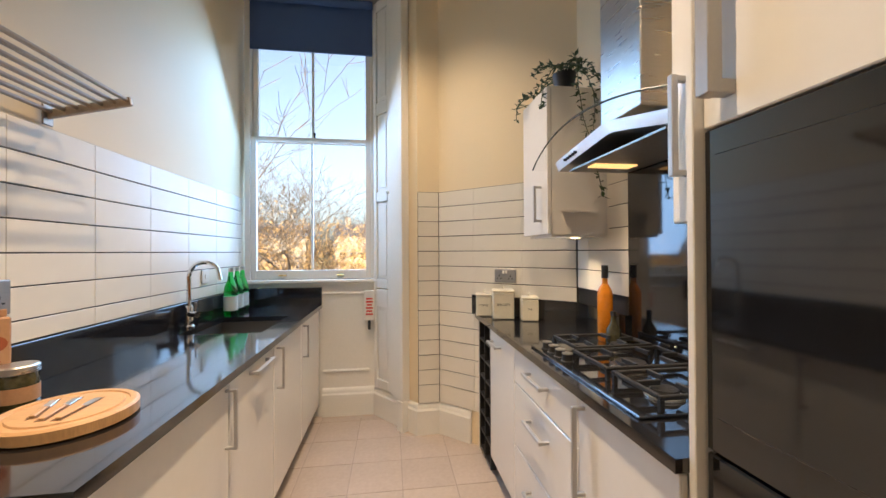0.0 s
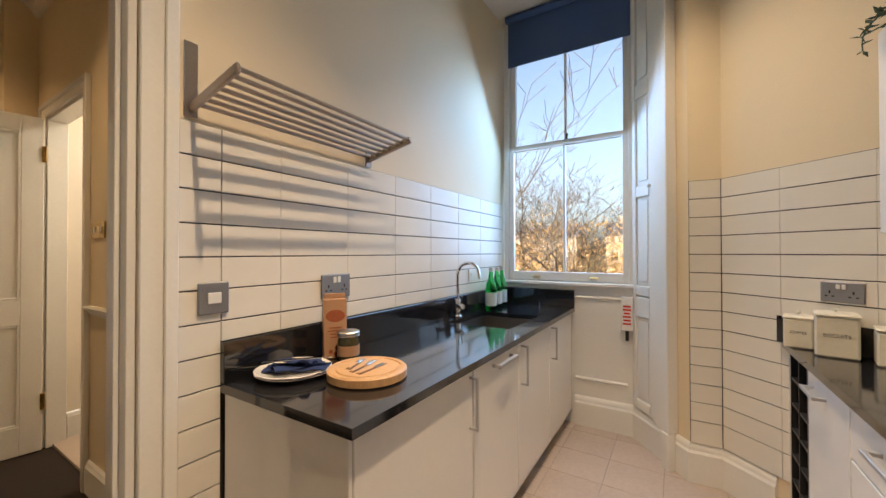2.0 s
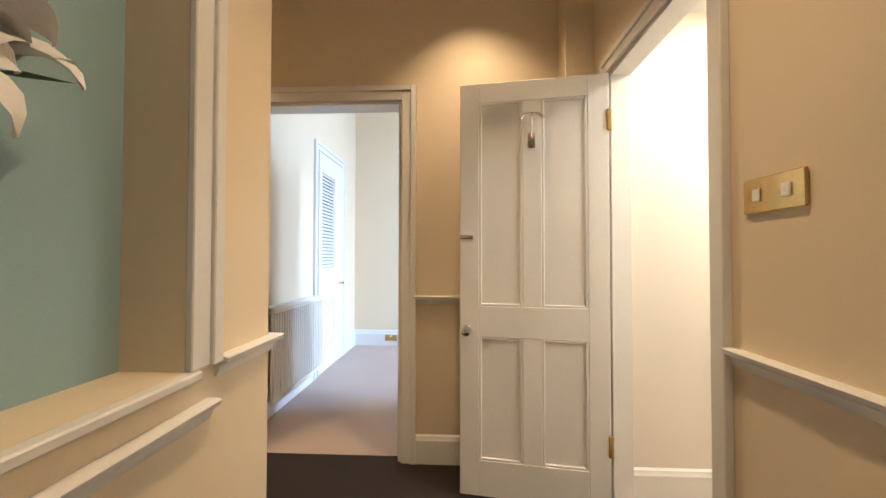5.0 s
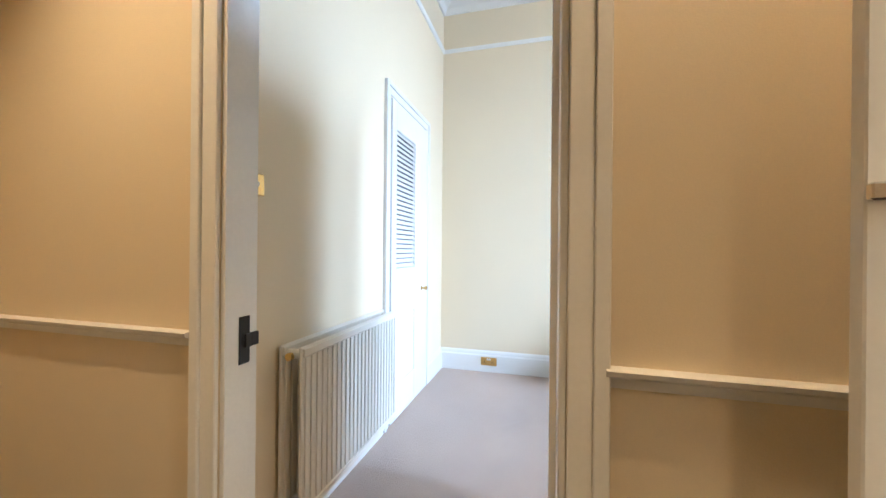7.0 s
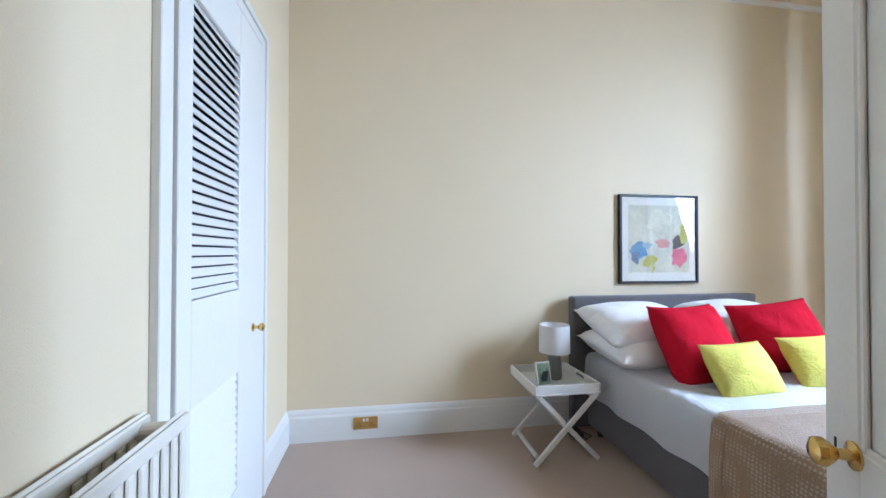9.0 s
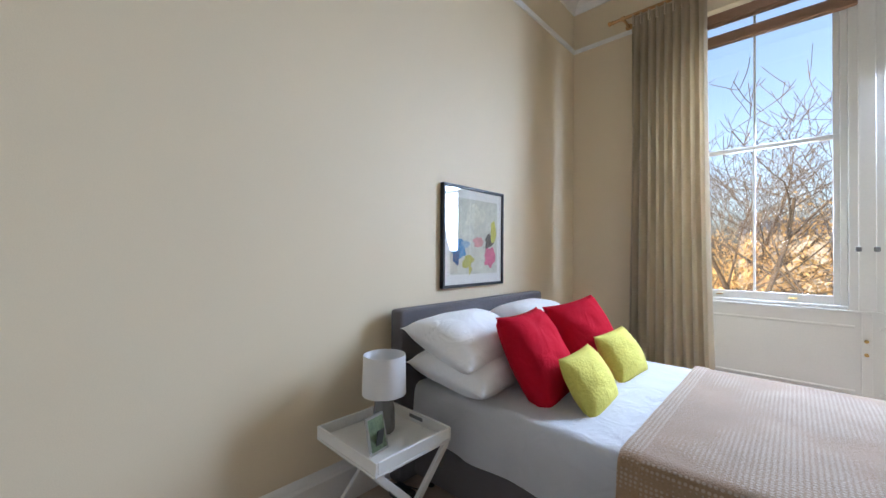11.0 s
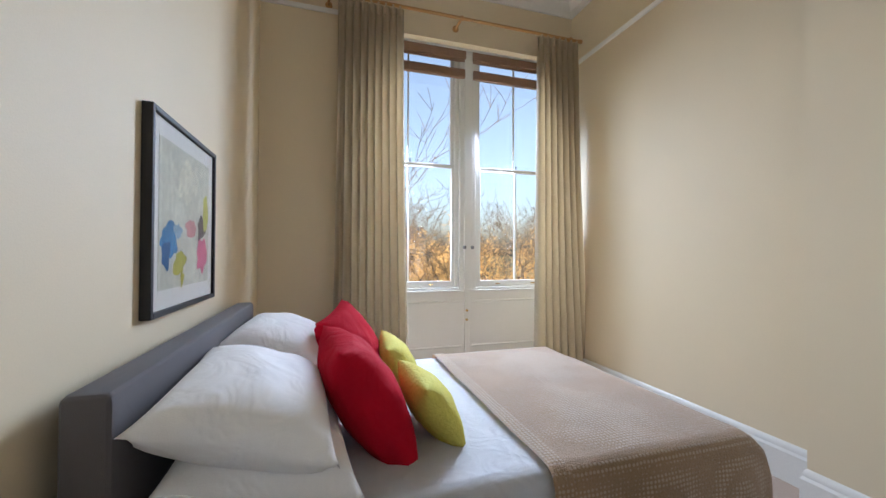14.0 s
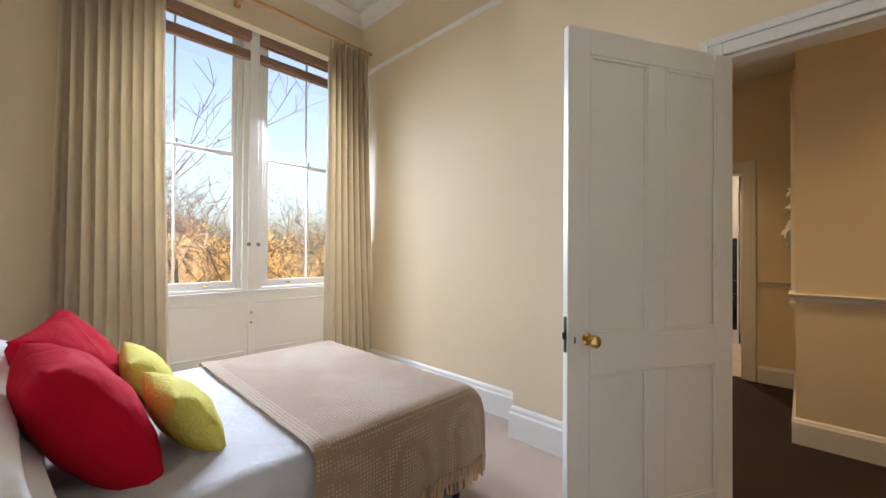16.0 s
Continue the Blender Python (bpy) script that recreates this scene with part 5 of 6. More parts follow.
for i, (x, z, rx, rz, col) in enumerate(((-0.86, 1.84, 0.06, 0.11, (0.45, 0.18, 0.10)), (-0.76, 1.90, 0.12, 0.055, (0.42, 0.17, 0.03)), (-0.72, 1.80, 0.13, 0.05, (0.55, 0.36, 0.15)), (-0.73, 1.685, 0.13, 0.075, (0.06, 0.06, 0.05)))):
    part("painted_shape", blob(x, z, rx, rz, i * 3.1, Matrix.Translation((0, 0.9315 - 0.0006 * i, 0))), mat("print_paint", col, 0.7, var=0.15, scale=8, grain=40), pf)
part("glazing", boxes((-1.0395, 0.924, 1.5155, -0.5155, 0.9255, 2.0245)), M_canopy, pf, "clear picture glass")
socket_plate("hall_switch", "brass double light switch plate on a cream wall", pose(-1.355, 0.944, 1.46, 0, 0, 0), 0.19, 0.092, [(-0.045, 0, 0.026, 0.034), (0.045, 0, 0.026, 0.034)], [], M_brass)
vase = thing("lily_vase", "tall glass vase of white lilies standing in the wall niche", "flowers", (-0.80, -0.54, 1.035))
bm = bmesh.new()
lathe(bm, -0.80, -0.54, [(0.0, 1.0352), (0.035, 1.0352), (0.038, 1.04), (0.045, 1.30), (0.042, 1.30), (0.034, 1.05), (0.0, 1.05)])
part("vase", bm, M_clear, vase)
st = bmesh.new()
gl = bmesh.new()
heads = [(-0.95, -0.50, 1.50, 0.10, 0.5, -0.05), (-1.02, -0.55, 1.66, 0.2, 0.1, 0.15), (-0.88, -0.47, 1.62, 0.0, 0.7, 0.3), (-0.78, -0.50, 1.74, 0.2, 0.3, 0.8), (-0.98, -0.53, 1.76, -0.6, 0.1, 0.5), (-0.70, -0.49, 1.56, 0.8, 0.5, 0.2), (-0.92, -0.52, 1.90, -0.3, 0.2, 0.9)]
rnd = random.Random(9)
heads = [(x + 0.13, y, z - 0.06, dx, dy, dz) for x, y, z, dx, dy, dz in heads[1:]]
for x, y, z, dx, dy, dz in heads:
    tube(st, [(-0.80, -0.54, 1.06), (-0.80 + (x + 0.80) * 0.3, -0.54, 1.32), (x, y - 0.02, z)], 0.004, 6)
    bm = bmesh.new()
    ax = Vector((dx - 0.2, dy, dz)).normalized()
    q = ax.to_track_quat("Z", "Y")
    for k in range(6):
        an = k * math.pi / 3 + rnd.uniform(-.15, .15)
        ln = rnd.uniform(0.13, 0.165)
        rows = []
        for i in range(7):
            s = i / 6
            r = 0.012 + s * ln * 0.85
            hgt = ln * (0.75 * s - 0.55 * s * s * s)
            wd = 0.034 * math.sin(math.pi * min(s * 0.92 + 0.1, 1)) + 0.002
            cdir, sdir_ = Vector((math.cos(an), math.sin(an), 0)), Vector((-math.sin(an), math.cos(an), 0))
            rows.append([bm.verts.new(Vector((x, y, z)) + q @ (cdir * r + sdir_ * wd * e + Vector((0, 0, hgt + 0.006 * abs(e))))) for e in (-1, 0, 1)])
        for r0, r1 in zip(rows, rows[1:]):
            for e in (0, 1):
                bm.faces.new((r0[e], r0[e + 1], r1[e + 1], r1[e]))
    part("lily_flower", bm, M_lily, vase)
    for _ in range(3):
        leaf(gl, Vector((x, y, z - 0.03)), Vector((rnd.uniform(-1, 1), rnd.uniform(0, .4), rnd.uniform(-.3, .6))), Vector((0, 0, 1)), rnd.uniform(.09, .15), .03)
part("stems", st, M_leaf, vase)
part("leaves", gl, M_leaf, vase)
for x, y, zc in ((-2.35, 0.25, 3.15), (-1.15, 0.30, 3.15), (-2.2, -1.6, 3.15), (1.15, 2.15, 3.60), (1.15, 0.7, 3.60)):
    d = thing("downlight", "small recessed ceiling downlight glowing warm", "lamp", (x, y, zc - 0.01), "ceiling downlights")
    bm = bmesh.new()
    lathe(bm, x, y, [(0.033, zc - 0.001), (0.045, zc - 0.001), (0.045, zc - 0.006), (0.033, zc - 0.008)], 20)
    part("rim", bm, M_chrome, d)
    bm = bmesh.new()
    lathe(bm, x, y, [(0.0, zc - 0.004), (0.032, zc - 0.004), (0.032, zc - 0.0005), (0.0, zc - 0.0005)], 20)
    part("lens", bm, glow("downlight_lens", (1.0, 0.72, 0.4), 15), d)
bp = socket_plate("bathroom_socket", "small white outlet plate low on the bathroom wall", pose(-2.41, 1.62, 0.30, 0, 0, 90), 0.085, 0.085, [], [], M_trim)

# ---- bedroom ----
socket_plate("bedroom_switch", "polished brass dimmer switch plate on the cream wall", pose(-3.038, -1.389, 1.576, 0, 0, 180), 0.088, 0.088, [(0, 0, 0.02, 0.02)], [], M_brass)
socket_plate("skirting_socket", "brass double socket set in the white skirting board", pose(-5.817, -0.845, 0.115, 0, 0, 90), 0.17, 0.088, [(-0.012, 0.024, 0.016, 0.02), (0.012, 0.024, 0.016, 0.02)], [-0.045, 0.045], M_brass)
rad = thing("radiator", "cream double-panel ribbed radiator under the switch", "radiator", (-3.5, -1.32, 0.15))
for y0 in (-1.372, -1.272):
    part("panel", boxes((-4.21, y0, 0.16, -3.16, y0 + 0.014, 0.90), bevel=0.006), M_radiator, rad)
    for z in (0.165, 0.855):
        part("header", boxes((-4.205, y0 + 0.0145, z, -3.165, y0 + 0.026, z + 0.04), bevel=0.006), M_radiator, rad)
    for i in range(24):
        x = -4.175 + i * 0.98 / 23
        part("rib", boxes((x - 0.013, y0 + 0.0145, 0.206, x + 0.013, y0 + 0.023, 0.854), bevel=0.005), M_radiator, rad)
for x in (-4.17, -3.20):
    for z in (0.20, 0.86):
        bm = bmesh.new()
        rod(bm, (x, -1.357, z), (x, -1.273, z), 0.022)
        part("end_boss", bm, M_radiator, rad)
bm = bmesh.new()
rod(bm, (-3.162, -1.31, 0.86), (-3.145, -1.31, 0.86), 0.017, n=16)
part("bleed_plug", bm, M_brass, rad)
bm = bmesh.new()
tube(bm, [(-3.20, -1.33, 0.20), (-3.13, -1.33, 0.20), (-3.12, -1.33, 0.15), (-3.12, -1.33, 0.001)], 0.009)
part("pipe", bm, M_chrome, rad)
# picture over the bed
ar = thing("framed_picture", "thin black-framed pastel abstract print over the bed", "picture", (-5.83, 1.51, 1.45))
part("frame", boxes((-5.839, 1.155, 1.09, -5.805, 1.175, 1.815), (-5.839, 1.85, 1.09, -5.805, 1.87, 1.815), (-5.839, 1.175, 1.09, -5.805, 1.85, 1.11), (-5.839, 1.175, 1.795, -5.805, 1.85, 1.815), bevel=0.002), M_blackmatt, ar)
part("mount", boxes((-5.838, 1.1755, 1.1105, -5.818, 1.8495, 1.7945)), mat("white_mount", (0.74, 0.72, 0.66), 0.6, grain=200), ar)
part("print_ground", boxes((-5.8175, 1.235, 1.18, -5.8165, 1.79, 1.73)), mat("print_ground_tint", (0.58, 0.57, 0.46), 0.7, var=0.22, scale=4, grain=30), ar)
AM = Matrix.Rotation(radians(90), 4, 'Z')
for i, (y, z, ry, rz, col) in enumerate(((1.33, 1.36, 0.075, 0.06, (0.06, 0.22, 0.42)), (1.30, 1.31, 0.04, 0.05, (0.02, 0.10, 0.24)), (1.43, 1.27, 0.06, 0.045, (0.45, 0.42, 0.06)), (1.69, 1.30, 0.07, 0.08, (0.65, 0.16, 0.25)), (1.68, 1.42, 0.06, 0.05, (0.12, 0.10, 0.09)), (1.74, 1.50, 0.035, 0.08, (0.50, 0.48, 0.10)), (1.55, 1.42, 0.06, 0.04, (0.62, 0.30, 0.28)), (1.50, 1.60, 0.10, 0.09, (0.66, 0.64, 0.50)), (1.40, 1.40, 0.04, 0.03, (0.30, 0.42, 0.52)), (1.45, 1.21, 0.018, 0.03, (0.50, 0.44, 0.05)))):
    part("painted_shape", blob(y, z, ry, rz, i * 2.3 + 1, Matrix.Translation((-5.816 + 0.0003 * i, 0, 0)) @ AM, wob=0.55), mat("print_paint", col, 0.7, var=0.25, scale=14, grain=50), ar)
part("glazing", boxes((-5.8125, 1.1752, 1.1102, -5.811, 1.8498, 1.7948)), M_canopy, ar, "clear picture glass")
# bed
bed = thing("double_bed", "grey upholstered double bed made up with white linen", "bed", (-4.7, 1.5, 0))
bm = bmesh.new()
box(bm, -5.80, 0.70, 0.02, -5.70, 2.31, 1.005, 0.02)
part("headboard", bm, M_grey_cloth, bed)
part("side_rail", boxes((-5.695, 0.805, 0.05, -3.64, 0.86, 0.37), bevel=0.012), M_grey_cloth, bed)
part("side_rail", boxes((-5.695, 2.14, 0.05, -3.64, 2.195, 0.37), bevel=0.012), M_grey_cloth, bed)
part("foot_rail", boxes((-3.68, 0.861, 0.05, -3.62, 2.139, 0.37), bevel=0.012), M_grey_cloth, bed)
for x, y in ((-3.68, 0.85), (-3.68, 2.15), (-5.6, 0.85), (-5.6, 2.15)):
    bm = bmesh.new()
    rod(bm, (x, y, 0.0), (x, y, 0.05), 0.02, 0.026)
    part("foot", bm, M_blackmatt, bed)


def draped(x0, x1, y0, y1, top, drop, r, amp, seed, nx=70, ny=56, foot=False):
    """A soft sheet over a bed: flat on top and hanging down at its sides, with low folds."""
    bm = bmesh.new()
    g = []
    wid = y1 - y0
    for i in range(nx + 1):
        row = []
        x = x0 + (x1 - x0) * i / nx
        for j in range(ny + 1):
            s = -drop + (wid + 2 * drop) * j / ny
            if s < 0:
                y, z = y0 - r * 0.6, top - r + s + r * 0.3
                h = min(1, -s / 0.12)
                y -= 0.012 * h * (1 + math.sin(x * 17 + seed)) + 0.008 * noise.noise((x * 9, s * 6, seed))
                if s > -r:
                    k = -s / r
                    y, z = y0 - r * 0.6 * math.sin(k * math.pi / 2), top - r * 0.7 * (1 - math.cos(k * math.pi / 2))
            elif s > wid:
                q = s - wid
                y, z = y1 + r * 0.6, top - r - q + r * 0.3
                y += 0.012 * min(1, q / 0.12) * (1 + math.sin(x * 15 + seed))
                if q < r:
                    k = q / r
                    y, z = y1 + r * 0.6 * math.sin(k * math.pi / 2), top - r * 0.7 * (1 - math.cos(k * math.pi / 2))
            else:
                y, z = y0 + s, top + amp * noise.noise((x * 2.1, s * 2.3, seed)) + amp * 0.35 * noise.noise((x * 7, s * 6, seed + 3))
            xe = x
            if foot and x > x1 - 0.10:
                k = (x - (x1 - 0.10)) / 0.10
                z -= 0.05 * k * k
            row.append(bm.verts.new((xe, y, z)))
        g.append(row)
    for i in range(nx):
        for j in range(ny):
            bm.faces.new((g[i][j], g[i + 1][j], g[i + 1][j + 1], g[i][j + 1]))
    if foot:
        prev = g[nx]
        for k in range(1, 9):
            row = [bm.verts.new((v.co.x + 0.03 * math.sin(min(1, k / 3) * math.pi / 2) + 0.006 * math.sin(v.co.y * 14 + seed), v.co.y, max(v.co.z - foot * k / 8, min(v.co.z, top - drop * 0.98)))) for v in g[nx]]
            for j in range(ny):
                bm.faces.new((prev[j], row[j], row[j + 1], prev[j + 1]))
            prev = row
    bmesh.ops.solidify(bm, geom=bm.faces[:], thickness=0.006)
    return bm


part("mattress", boxes((-5.69, 0.815, 0.30, -3.66, 2.185, 0.555), bevel=0.05), M_linen, bed)
single("duvet", draped(-5.66, -3.60, 0.815, 2.185, 0.595, 0.235, 0.075, 0.012, 2.0, foot=0.20), M_linen, "white cotton duvet spread over the bed", "bedding", (-4.7, 1.5, 0.57), soft=75)
# throw, with woven dots and a fringe
M_throw = mat("tan_woven_throw", (0.56, 0.385, 0.235), 0.9, var=0.16, scale=3, grain=160, bump=0.25, sheen=0.45)
n, l, b = nodes_of(M_throw)
tc = n.new("ShaderNodeTexCoord")
mp = n.new("ShaderNodeMapping")
mp.inputs["Scale"].default_value = (62, 62, 62)
mp.inputs["Rotation"].default_value = (0, 0, radians(0))
l.new(tc.outputs["Object"], mp.inputs[0])
vo = n.new("ShaderNodeTexVoronoi")
vo.inputs["Randomness"].default_value = 0.15
vo.inputs["Scale"].default_value = 1.0
l.new(mp.outputs[0], vo.inputs["Vector"])
ra = n.new("ShaderNodeMapRange")
ra.inputs["From Min"].default_value, ra.inputs["From Max"].default_value = 0.28, 0.40
ra.inputs["To Min"].default_value, ra.inputs["To Max"].default_value = 1.0, 0.0
l.new(vo.outputs["Distance"], ra.inputs["Value"])
mx = n.new("ShaderNodeMix")
mx.data_type = 'RGBA'
old = b.inputs["Base Color"].links[0].from_socket
l.new(ra.outputs[0], mx.inputs["Factor"])
l.new(old, mx.inputs[6])
mx.inputs[7].default_value = (0.74, 0.62, 0.48, 1)
l.new(mx.outputs[2], b.inputs["Base Color"])
thr = thing("bed_throw", "tan woven throw with pale dots and a fringe over the bed", "throw", (-4.1, 1.5, 0.6))
part("cloth", draped(-4.53, -3.585, 0.80, 2.20, 0.612, 0.37, 0.085, 0.012, 2.0, nx=60, ny=60, foot=0.28), M_throw, thr, soft=75)
part("hem", draped(-4.55, -4.475, 0.797, 2.203, 0.617, 0.37, 0.088, 0.012, 2.0, nx=4, ny=60), M_throw, thr, "folded border of the throw", soft=75)
fr = bmesh.new()
rnd = random.Random(3)
for i in range(42):
    x = -4.52 + i * 0.0224
    y = 0.742 - 0.012 * (1 + math.sin(x * 17 + 2.0))
    pts = [(x, y, 0.245), (x + rnd.uniform(-.006, .006), y - 0.006, 0.205), (x + rnd.uniform(-.018, .018), y - rnd.uniform(0, .012), 0.155 - rnd.uniform(0, .02))]
    tube(fr, pts, [0.006, 0.005, 0.0065], 5)
for i in range(56):
    y = 0.80 + i * 0.025
    pts = [(-3.55, y, 0.30), (-3.545 + rnd.uniform(-.004, .01), y + rnd.uniform(-.006, .006), 0.25), (-3.54 + rnd.uniform(-.004, .012), y + rnd.uniform(-.014, .014), 0.20 - rnd.uniform(0, .02))]
    tube(fr, pts, [0.006, 0.005, 0.0065], 5)
tagged(part("fringe", fr, mat("tan_fringe", (0.60, 0.40, 0.24), 0.95, var=0.2, grain=120), thr), kind="stuff")


def pillow(name, label, at, w, h, d, rot, material, seed, cat="pillow", group="", pinch=0.10, puff=0.42):
    bm = bmesh.new()
    cushion(bm, w, h, d, Matrix.Translation(at) @ Euler([radians(a) for a in rot]).to_matrix().to_4x4(), 18, pinch, seed, puff)
    bmesh.ops.subdivide_edges(bm, edges=bm.edges[:], cuts=1, smooth=1.0, use_grid_fill=True)
    return single(name, bm, material, label, cat, at, group, 180)


g = "white bed pillows"
pillow("bed_pillow", "plump white cotton bed pillow lying against the headboard", (-5.43, 1.10, 0.69), 0.52, 0.78, 0.27, (0, 8, 4), M_linen, 1, group=g)
pillow("bed_pillow", "plump white cotton bed pillow on top of another pillow", (-5.47, 1.07, 0.835), 0.50, 0.75, 0.27, (0, 18, 3), M_linen, 2, group=g)
pillow("bed_pillow", "plump white cotton bed pillow lying against the headboard", (-5.43, 1.86, 0.69), 0.52, 0.75, 0.27, (0, 8, -3), M_linen, 3, group=g)
pillow("bed_pillow", "plump white cotton bed pillow on top of another pillow", (-5.47, 1.88, 0.835), 0.50, 0.72, 0.27, (0, 18, -2), M_linen, 4, group=g)
g = "red scatter cushions"
pillow("scatter_cushion", "crimson red square scatter cushion leaning on the pillows", (-5.11, 1.20, 0.770), 0.53, 0.52, 0.25, (0, 60, 6), M_red, 5, "cushion", g, 0.07, 0.40)
pillow("scatter_cushion", "crimson red square scatter cushion tilted behind the other", (-5.12, 1.82, 0.80), 0.48, 0.50, 0.24, (14, 60, -4), M_red, 6, "cushion", g, 0.07, 0.40)
g = "yellow scatter cushions"
pillow("scatter_cushion", "lime yellow quilted oblong cushion leaning on a red one", (-4.84, 1.23, 0.695), 0.31, 0.43, 0.17, (0, 58, 4), M_yellow, 7, "cushion", g, 0.05, 0.5)
pillow("scatter_cushion", "lime yellow quilted oblong cushion leaning on a red one", (-4.87, 1.80, 0.71), 0.31, 0.43, 0.17, (4, 58, 0), M_yellow, 8, "cushion", g, 0.05, 0.5)
# bedside tray table
nt = thing("tray_table", "white painted folding butler tray table beside the bed", "table", (-5.5, 0.43, 0))
TX0, TX1, TY0, TY1 = -5.74, -5.275, 0.215, 0.655
part("tray_base", boxes((TX0, TY0, 0.440, TX1, TY1, 0.452), bevel=0.002), M_trim, nt)
for r in ((TX0, TY0, 0.4525, TX1, TY0 + 0.012, 0.505), (TX0, TY1 - 0.012, 0.4525, TX1, TY1, 0.505), (TX0, TY0 + 0.0125, 0.4525, TX0 + 0.012, TY1 - 0.0125, 0.505), (TX1 - 0.012, TY0 + 0.0125, 0.4525, TX1, TY1 - 0.0125, 0.505)):
    part("tray_side", boxes(r, bevel=0.003), M_trim, nt)
part("hand_slot", boxes((-5.56, TY1 - 0.0128, 0.472, -5.46, TY1 + 0.0008, 0.49)), M_grey_pot, nt, "dark hand-hole slot")
for x in (TX0 + 0.02, TX1 - 0.045):
    for s in (1, -1):
        bm = bmesh.new()
        y0, y1 = (TY0 + 0.0, TY1 - 0.02) if s == 1 else (TY1 - 0.0, TY0 + 0.02)
        d_ = Vector((0, y1 - y0, 0.432))
        an = math.degrees(math.atan2(d_.z, d_.y))
        box(bm, 0, 0, -0.015, 0.022, d_.length, 0.015, 0.003, pose(x + (0.023 if s == 1 else 0), y0, 0.010, an, 0, 0))
        part("leg", bm, M_trim, nt)
for y in (TY0 + 0.03, TY1 - 0.03):
    part("stretcher", boxes((TX0 + 0.065, y - 0.012, 0.03, TX1 - 0.045, y + 0.012, 0.055), bevel=0.003), M_trim, nt)
tl = thing("table_lamp", "small table lamp with a grey base and white drum shade", "lamp", (-5.56, 0.475, 0.4525))
bm = bmesh.new()
lathe(bm, -5.56, 0.475, [(0.0, 0.4526), (0.048, 0.4526), (0.055, 0.47), (0.052, 0.56), (0.045, 0.61), (0.012, 0.625), (0.010, 0.65), (0.0, 0.65)], 8)
part("base", bm, M_grey_pot, tl)
bm = bmesh.new()
lathe(bm, -5.56, 0.475, [(0.108, 0.64), (0.104, 0.83), (0.101, 0.83), (0.105, 0.64)], 36)
bmesh.ops.delete(bm, geom=[f for f in bm.faces if len(f.verts) > 4], context='FACES')
part("shade", bm, M_shade, tl)
bm = bmesh.new()
lathe(bm, -5.56, 0.475, [(0.0, 0.66), (0.02, 0.67), (0.03, 0.71), (0.02, 0.745), (0.0, 0.75)], 16)
part("bulb", bm, M_porcelain, tl)
ph = thing("photo_frame", "small steel photo frame with a green picture standing on the tray", "picture frame", (-5.40, 0.36, 0.4525))
PM = pose(-5.41, 0.34, 0.4535, -14, 0, 98)
for nm, r, mt in (("frame", (-0.055, 0, 0, 0.055, 0.012, 0.16), M_steel), ("picture", (-0.045, -0.0008, 0.012, 0.045, -0.0002, 0.148), mat("green_photo", (0.16, 0.20, 0.11), 0.4, var=0.7, scale=26, grain=60))):
    bm = bmesh.new()
    box(bm, *r, bevel=0.003 if nm == "frame" else 0, m=PM)
    part(nm, bm, mt, ph)
bm = bmesh.new()
box(bm, -0.02, 0.012, 0.0, 0.02, 0.016, 0.10, 0, pose(-5.41, 0.34, 0.4535, 10, 0, 98))
part("strut", bm, M_blackmatt, ph)
cable = bmesh.new()
tube(cable, [(-5.62, 0.62, 0.004), (-5.55, 0.70, 0.004), (-5.60, 0.78, 0.004), (-5.70, 0.74, 0.004), (-5.80, 0.68, 0.004)], 0.004, 6)
single("lamp_cable", cable, M_blackmatt, "black lamp cable lying on the carpet", "cable", (-5.65, 0.7, 0))
bm = bmesh.new()
box(bm, -5.70, 0.62, 0.002, -5.56, 0.70, 0.055, 0.01)
single("extension_block", bm, M_blackmatt, "black extension socket block on the carpet by the bed", "socket", (-5.63, 0.66, 0))


# curtains, pole and blinds
def curtain(name, x0, x1, y, zt, zb, folds, seed, flare):
    bm = bmesh.new()
    n, m = folds * 10, 26
    g = []
    for j in range(m + 1):
        v = j / m
        row = []
        for i in range(n + 1):
            u = i / n
            amp = 0.028 + 0.030 * v + 0.010 * noise.noise((u * 4, v, seed))
            ph_ = u * folds * 2 * math.pi + 0.7 * noise.noise((u * 3, v * 0.8, seed + 2)) * (0.4 + v)
            if v < 0.04:
                amp *= 0.45
            sq = math.sin(ph_) + 0.25 * math.sin(2 * ph_ + seed)
            x = x0 + (x1 - x0) * u + flare[0] * v * v * (1 - u) + flare[1] * v * v * u + 0.010 * math.cos(ph_) * (1 + v)
            row.append(bm.verts.new((x, y + amp * sq, zt + (zb - zt) * v)))
        g.append(row)
    for j in range(m):
        for i in range(n):
            bm.faces.new((g[j][i], g[j][i + 1], g[j + 1][i + 1], g[j + 1][i]))
    bmesh.ops.solidify(bm, geom=bm.faces[:], thickness=0.003)
    t = thing(name, "oatmeal pinch-pleated full-length curtain hanging from a pine pole", "curtain", ((x0 + x1) / 2, y, zt), "bedroom curtains")
    part("drape", bm, M_curtain, t, soft=75)
    for k in range(folds):
        x = x0 + (x1 - x0) * (k + 0.5) / folds
        part("pinch_pleat", boxes((x - 0.008, y - 0.05, zt - 0.10, x + 0.008, y - 0.028, zt + 0.004), bevel=0.004), M_curtain, t)


